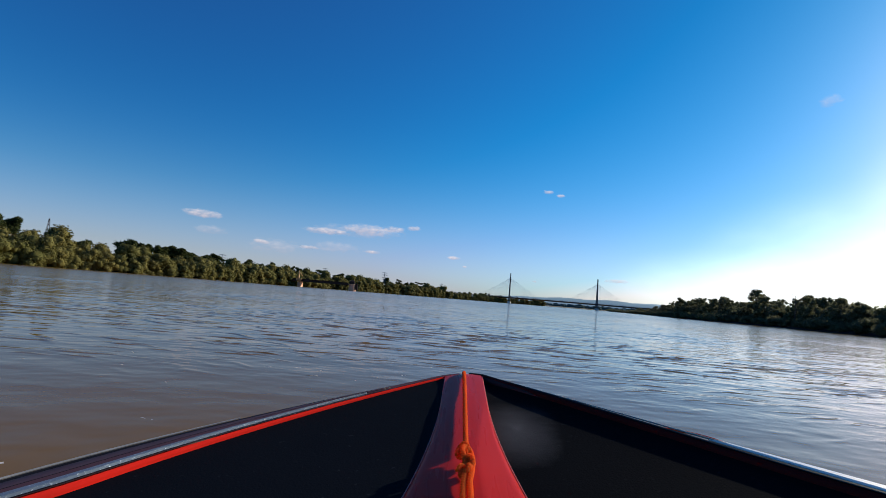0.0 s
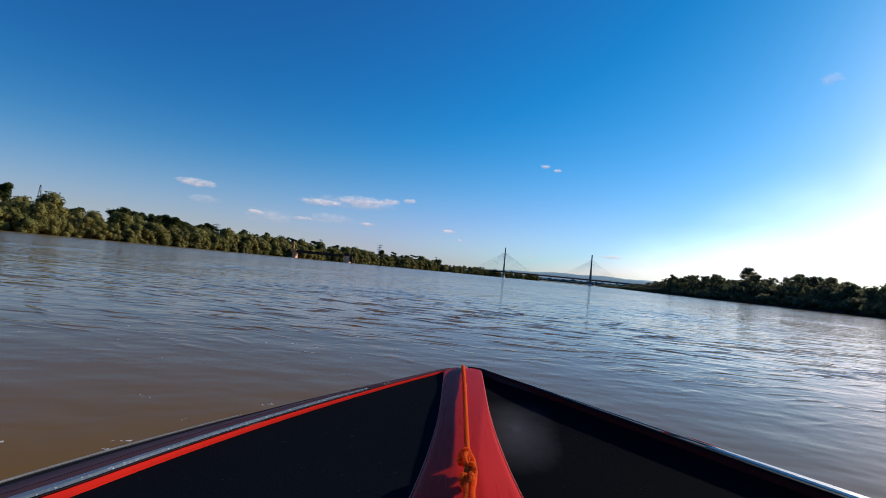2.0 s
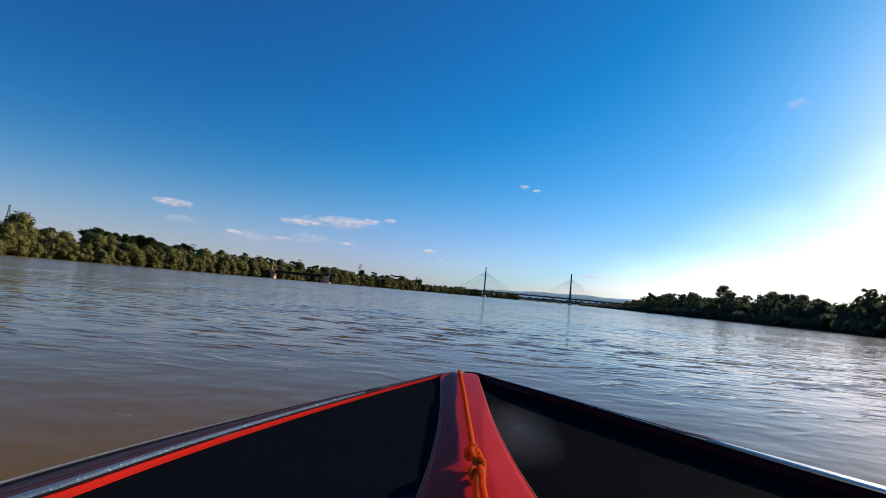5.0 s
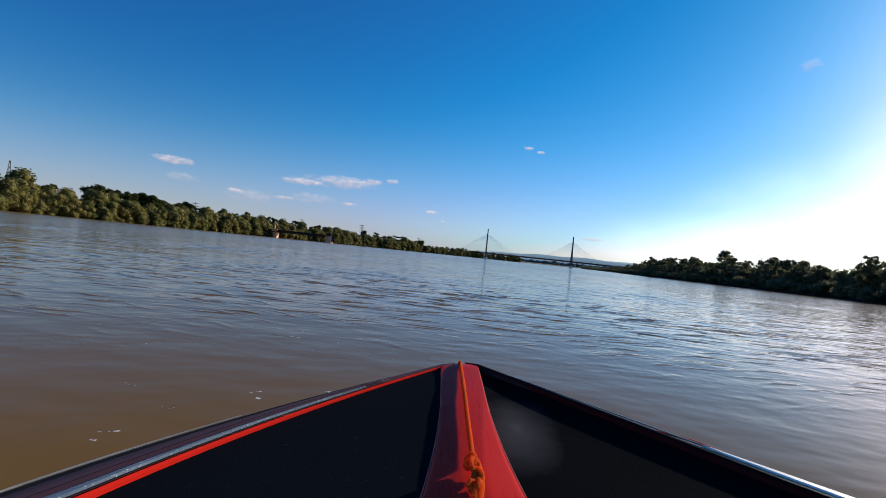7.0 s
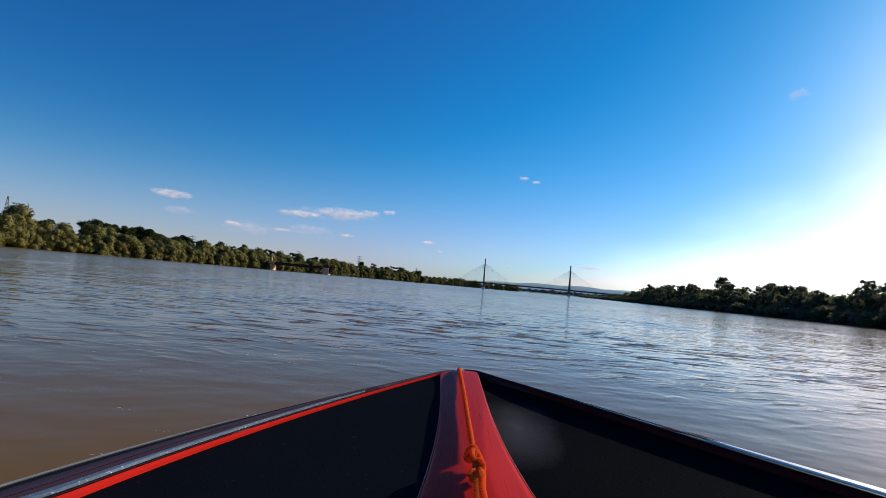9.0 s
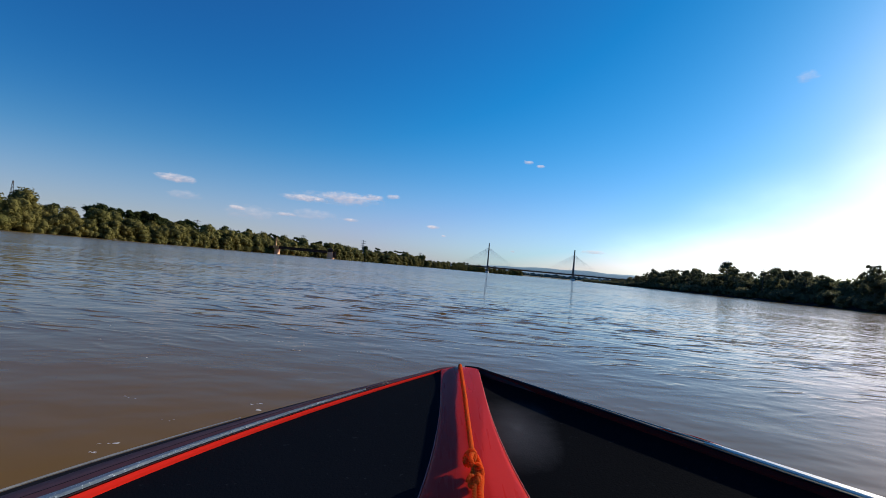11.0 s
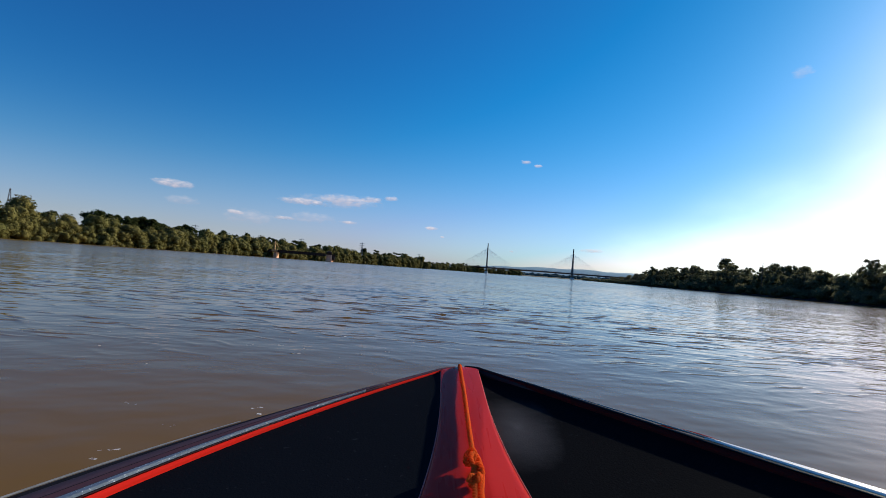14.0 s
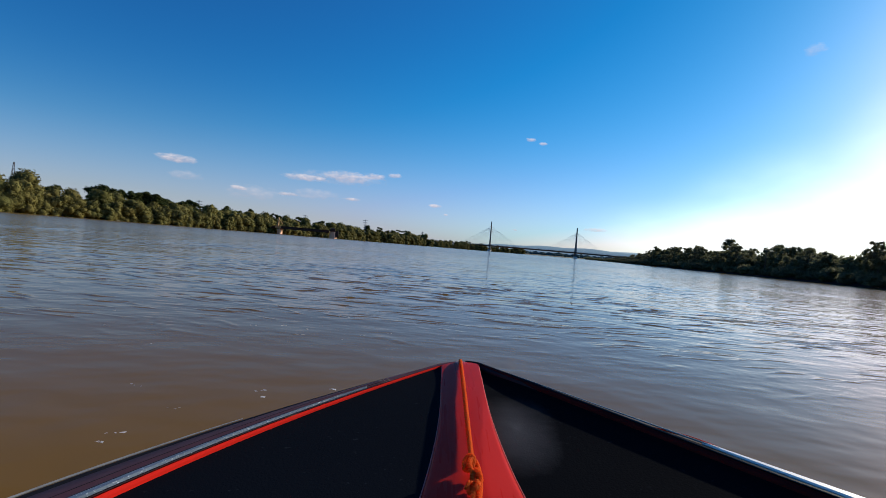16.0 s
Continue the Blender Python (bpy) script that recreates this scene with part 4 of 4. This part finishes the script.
        for s, f in zip(T, fade):
            o = rim(s, side, prof["lip"][1] * f, -0.011 * f if side < 0 else -0.009)
            i = Vector((AXIS + side * (spine(s, side) - 0.006), BOW - s, DECK - (-0.001 if side < 0 else 0.008) - crown(s, side, 1.0)))
            if (o.x - i.x) * side < 0.002:
                i.x = o.x - side * 0.002
            rows.append([o.lerp(i, k / 10) + Vector((0, 0, (-0.002 if side < 0 else -0.006) * math.sin(math.pi * k / 10))) for k in range(11)])
        loft(bm, rows)
        part("deck_panel", here(bm), M_BLACK if side < 0 else M_GLARE, root, "black matt deck panel" if side < 0 else "black deck panel with a sheen painted as a grey patch", True)
    # rounded cap over the nose, from gunwale to gunwale
    nose = [0.075, 0.06, 0.045, 0.033, 0.024, 0.016, 0.010, 0.005, 0.002]
    for name, inward, up, r, flat, m, lab in (("nose_cap", 0.010, -0.003, 0.009, 0.5, M_RED, "maroon rounded nose cap"), ("nose_edging", 0.001, -0.013, 0.008, 1.2, M_RUBBER, "black rubber edging")):
        bm = bmesh.new()
        tube(bm, [rim(s, -1, inward, up) for s in nose] + [rim(0.0, -1, inward, up).lerp(rim(0.0, 1, inward, up), 0.5)] + [rim(s, 1, inward, up) for s in nose[::-1] if s < 0.03], r, 8, flat)
        part(name, here(bm), m, root, lab, True)
    # the red spine between the panels
    bm = bmesh.new()
    rows = []
    for s in [x for x in S if x <= 1.6]:
        l, r = spine(s, -1), spine(s, 1)
        y = BOW - s
        nose = max(0.0, 1 - s / 0.05) ** 2
        z = DECK + 0.004 - 0.004 * nose
        row = [(AXIS - l - 0.003, y, z - 0.042 - crown(s, -1, 1.0)), (AXIS - l - 0.002, y, z - 0.008 - crown(s, -1, 1.0)), (AXIS - l, y, z - 0.003 - crown(s, -1, 1.0))]
        c = crease(s)
        share = [c * k / 6 for k in range(6)] + [c + (1 - c) * k / 8 for k in range(8)]
        row += [(AXIS - l * u, y, z + 0.003 * (1 - u * u) - crown(s, -1, u)) for u in share[:0:-1]]
        row += [(AXIS + r * u, y, z + 0.003 * (1 - u * u) - crown(s, 1, u)) for u in share]
        row += [(AXIS + r, y, z - 0.003 - crown(s, 1, 1.0)), (AXIS + r + 0.002, y, z - 0.008 - crown(s, 1, 1.0)), (AXIS + r + 0.003, y, z - 0.042 - crown(s, 1, 1.0))]
        rows.append(row)
    loft(bm, rows)
    part("bow_spine", here(bm), M_RED, root, "glossy red centre spine of the foredeck", True)
    # lighter red beads added to paint the gleam on both spine edges
    for side in (-1, 1):
        bm = bmesh.new()
        tube(bm, [(AXIS + side * (spine(s, side) + 0.0005), BOW - s, DECK + 0.001 - crown(s, side, 1.0)) for s in S if 0.03 < s <= 1.6], 0.0014, 6)
        part("spine_edge", here(bm), M_SPINE_GLEAM, root, "thin bead painting the highlight on the spine's edge", True)


def spine(s, side):
    """Half the width of the red spine."""
    flare = max(0.0, (s - 0.25) / 0.45) ** 2
    base = 0.0505 + 0.006 * s + 0.036 * flare if side > 0 else 0.0545 + 0.008 * s + 0.035 * flare
    return min(base, half(s, side) - 0.004)


def ridge(s):
    grow = min(1.0, max(0.0, (s - 0.16) / 0.46))
    return grow * grow * (3 - 2 * grow)


def crease(s):
    """The share of the spine's half width that stays flat before it falls away."""
    return 0.98 - 0.72 * ridge(s)


def crown(s, side, u):
    """How far the spine's top falls at the share u of its half width: flat at the bow, ridged further aft."""
    run = max(0.0, u - crease(s))
    return (0.08 if side < 0 else 0.20) * spine(s, side) * run * min(1.0, ridge(s) * 3)


build_boat()


# ---------------------------------------------------------------- the bow rope
def strands(bm, path, r, pitch, count=3, phase=0.0):
    """Twisted strands along a path of points."""
    pts = [Vector(p) for p in path]
    run = 0.0
    lines = [[] for _ in range(count)]
    for i, p in enumerate(pts):
        if i:
            run += (p - pts[i - 1]).length
        d = (pts[min(i + 1, len(pts) - 1)] - pts[max(i - 1, 0)]).normalized()
        side = d.cross(Vector((0, 0, 1)))
        side = side.normalized() if side.length > 1e-3 else Vector((1, 0, 0))
        up = side.cross(d)
        for k in range(count):
            a = phase + 2 * math.pi * (run / pitch + k / count)
            lines[k].append(p + 0.44 * r * (math.cos(a) * side + math.sin(a) * up))
    for ln in lines:
        tube(bm, ln, r * 0.62, 6)


def smooth_path(pts, n):
    """A soft line through the points."""
    P = [Vector(p) for p in pts]
    P = [2 * P[0] - P[1]] + P + [2 * P[-1] - P[-2]]
    out = []
    for i in range(1, len(P) - 2):
        for k in range(n):
            t = k / n
            a, b, c, d = P[i - 1:i + 3]
            out.append(0.5 * ((2 * b) + (c - a) * t + (2 * a - 5 * b + 4 * c - d) * t * t + (3 * b - a - 3 * c + d) * t ** 3))
    return out + [P[-2]]


def build_rope():
    top = DECK + 0.012
    root = thing("bow_rope", REF @ Matrix.Translation((AXIS, 0.9, top)), "orange twisted rope knotted along the red bow spine", "rope")

    def loc(pts):
        return [Vector(p) - Vector((AXIS, 0.9, top)) for p in pts]

    bm = bmesh.new()
    line = smooth_path([(0.053, 1.492, DECK - 0.03), (0.053, 1.478, top - 0.010), (0.053, 1.44, top + 0.001), (0.0535, 1.30, top + 0.004), (0.0535, 1.19, top + 0.0062), (0.053, 1.045, top + 0.0062), (0.053, 0.895, top + 0.007)], 26)
    strands(bm, loc(line), 0.0054, 0.018, 4)
    part("line", bm, M_ROPE, root, smooth=True)
    # the knot: fat turns laid over one another
    for k, (cx, cy, cz, rx, ry, tilt) in enumerate(((0.047, 0.872, 0.012, 0.0085, 0.015, 0.5), (0.055, 0.852, 0.014, 0.0080, 0.020, -0.6), (0.0565, 0.819, 0.010, 0.0072, 0.017, 0.3), (0.051, 0.802, 0.008, 0.0070, 0.013, 0.9))):
        bm = bmesh.new()
        ring = []
        for i in range(29):
            a = 2 * math.pi * i / 28
            ring.append((cx + rx * math.cos(a), cy + ry * math.sin(a), top + cz + 0.007 * math.sin(a + tilt * 2)))
        strands(bm, loc(ring), 0.0050, 0.020, 3, k)
        part("knot_loop", bm, M_ROPE, root, "loop of the bulky knot", True)
    for k, dx in enumerate((-0.005, 0.006)):
        bm = bmesh.new()
        tail = smooth_path([(0.054 + dx * 0.5, 0.846, top + 0.013), (0.054 + dx + 0.002, 0.810, top + 0.010), (0.0525 + dx * 0.8, 0.765, top + 0.007), (0.052 + dx, 0.73, top + 0.005), (0.052 + dx, 0.58, top + 0.004)], 22)
        strands(bm, loc(tail), 0.0050, 0.022, 3, k * 1.1)
        part("tail", bm, M_ROPE, root, smooth=True)
    for x0, y0, x1, y1, z1 in ((0.048, 0.861, 0.036, 0.849, 0.014), (0.050, 0.806, 0.038, 0.792, 0.012)):
        bm = bmesh.new()
        end = smooth_path([(x0, y0, top + 0.012), ((x0 + x1) / 2, (y0 + y1) / 2 + 0.004, top + 0.016), (x1, y1, top + z1)], 10)
        strands(bm, loc(end), 0.0034, 0.016, 3)
        part("loose_end", bm, M_ROPE, root, "short frayed end sticking out of the knot", True)


build_rope()
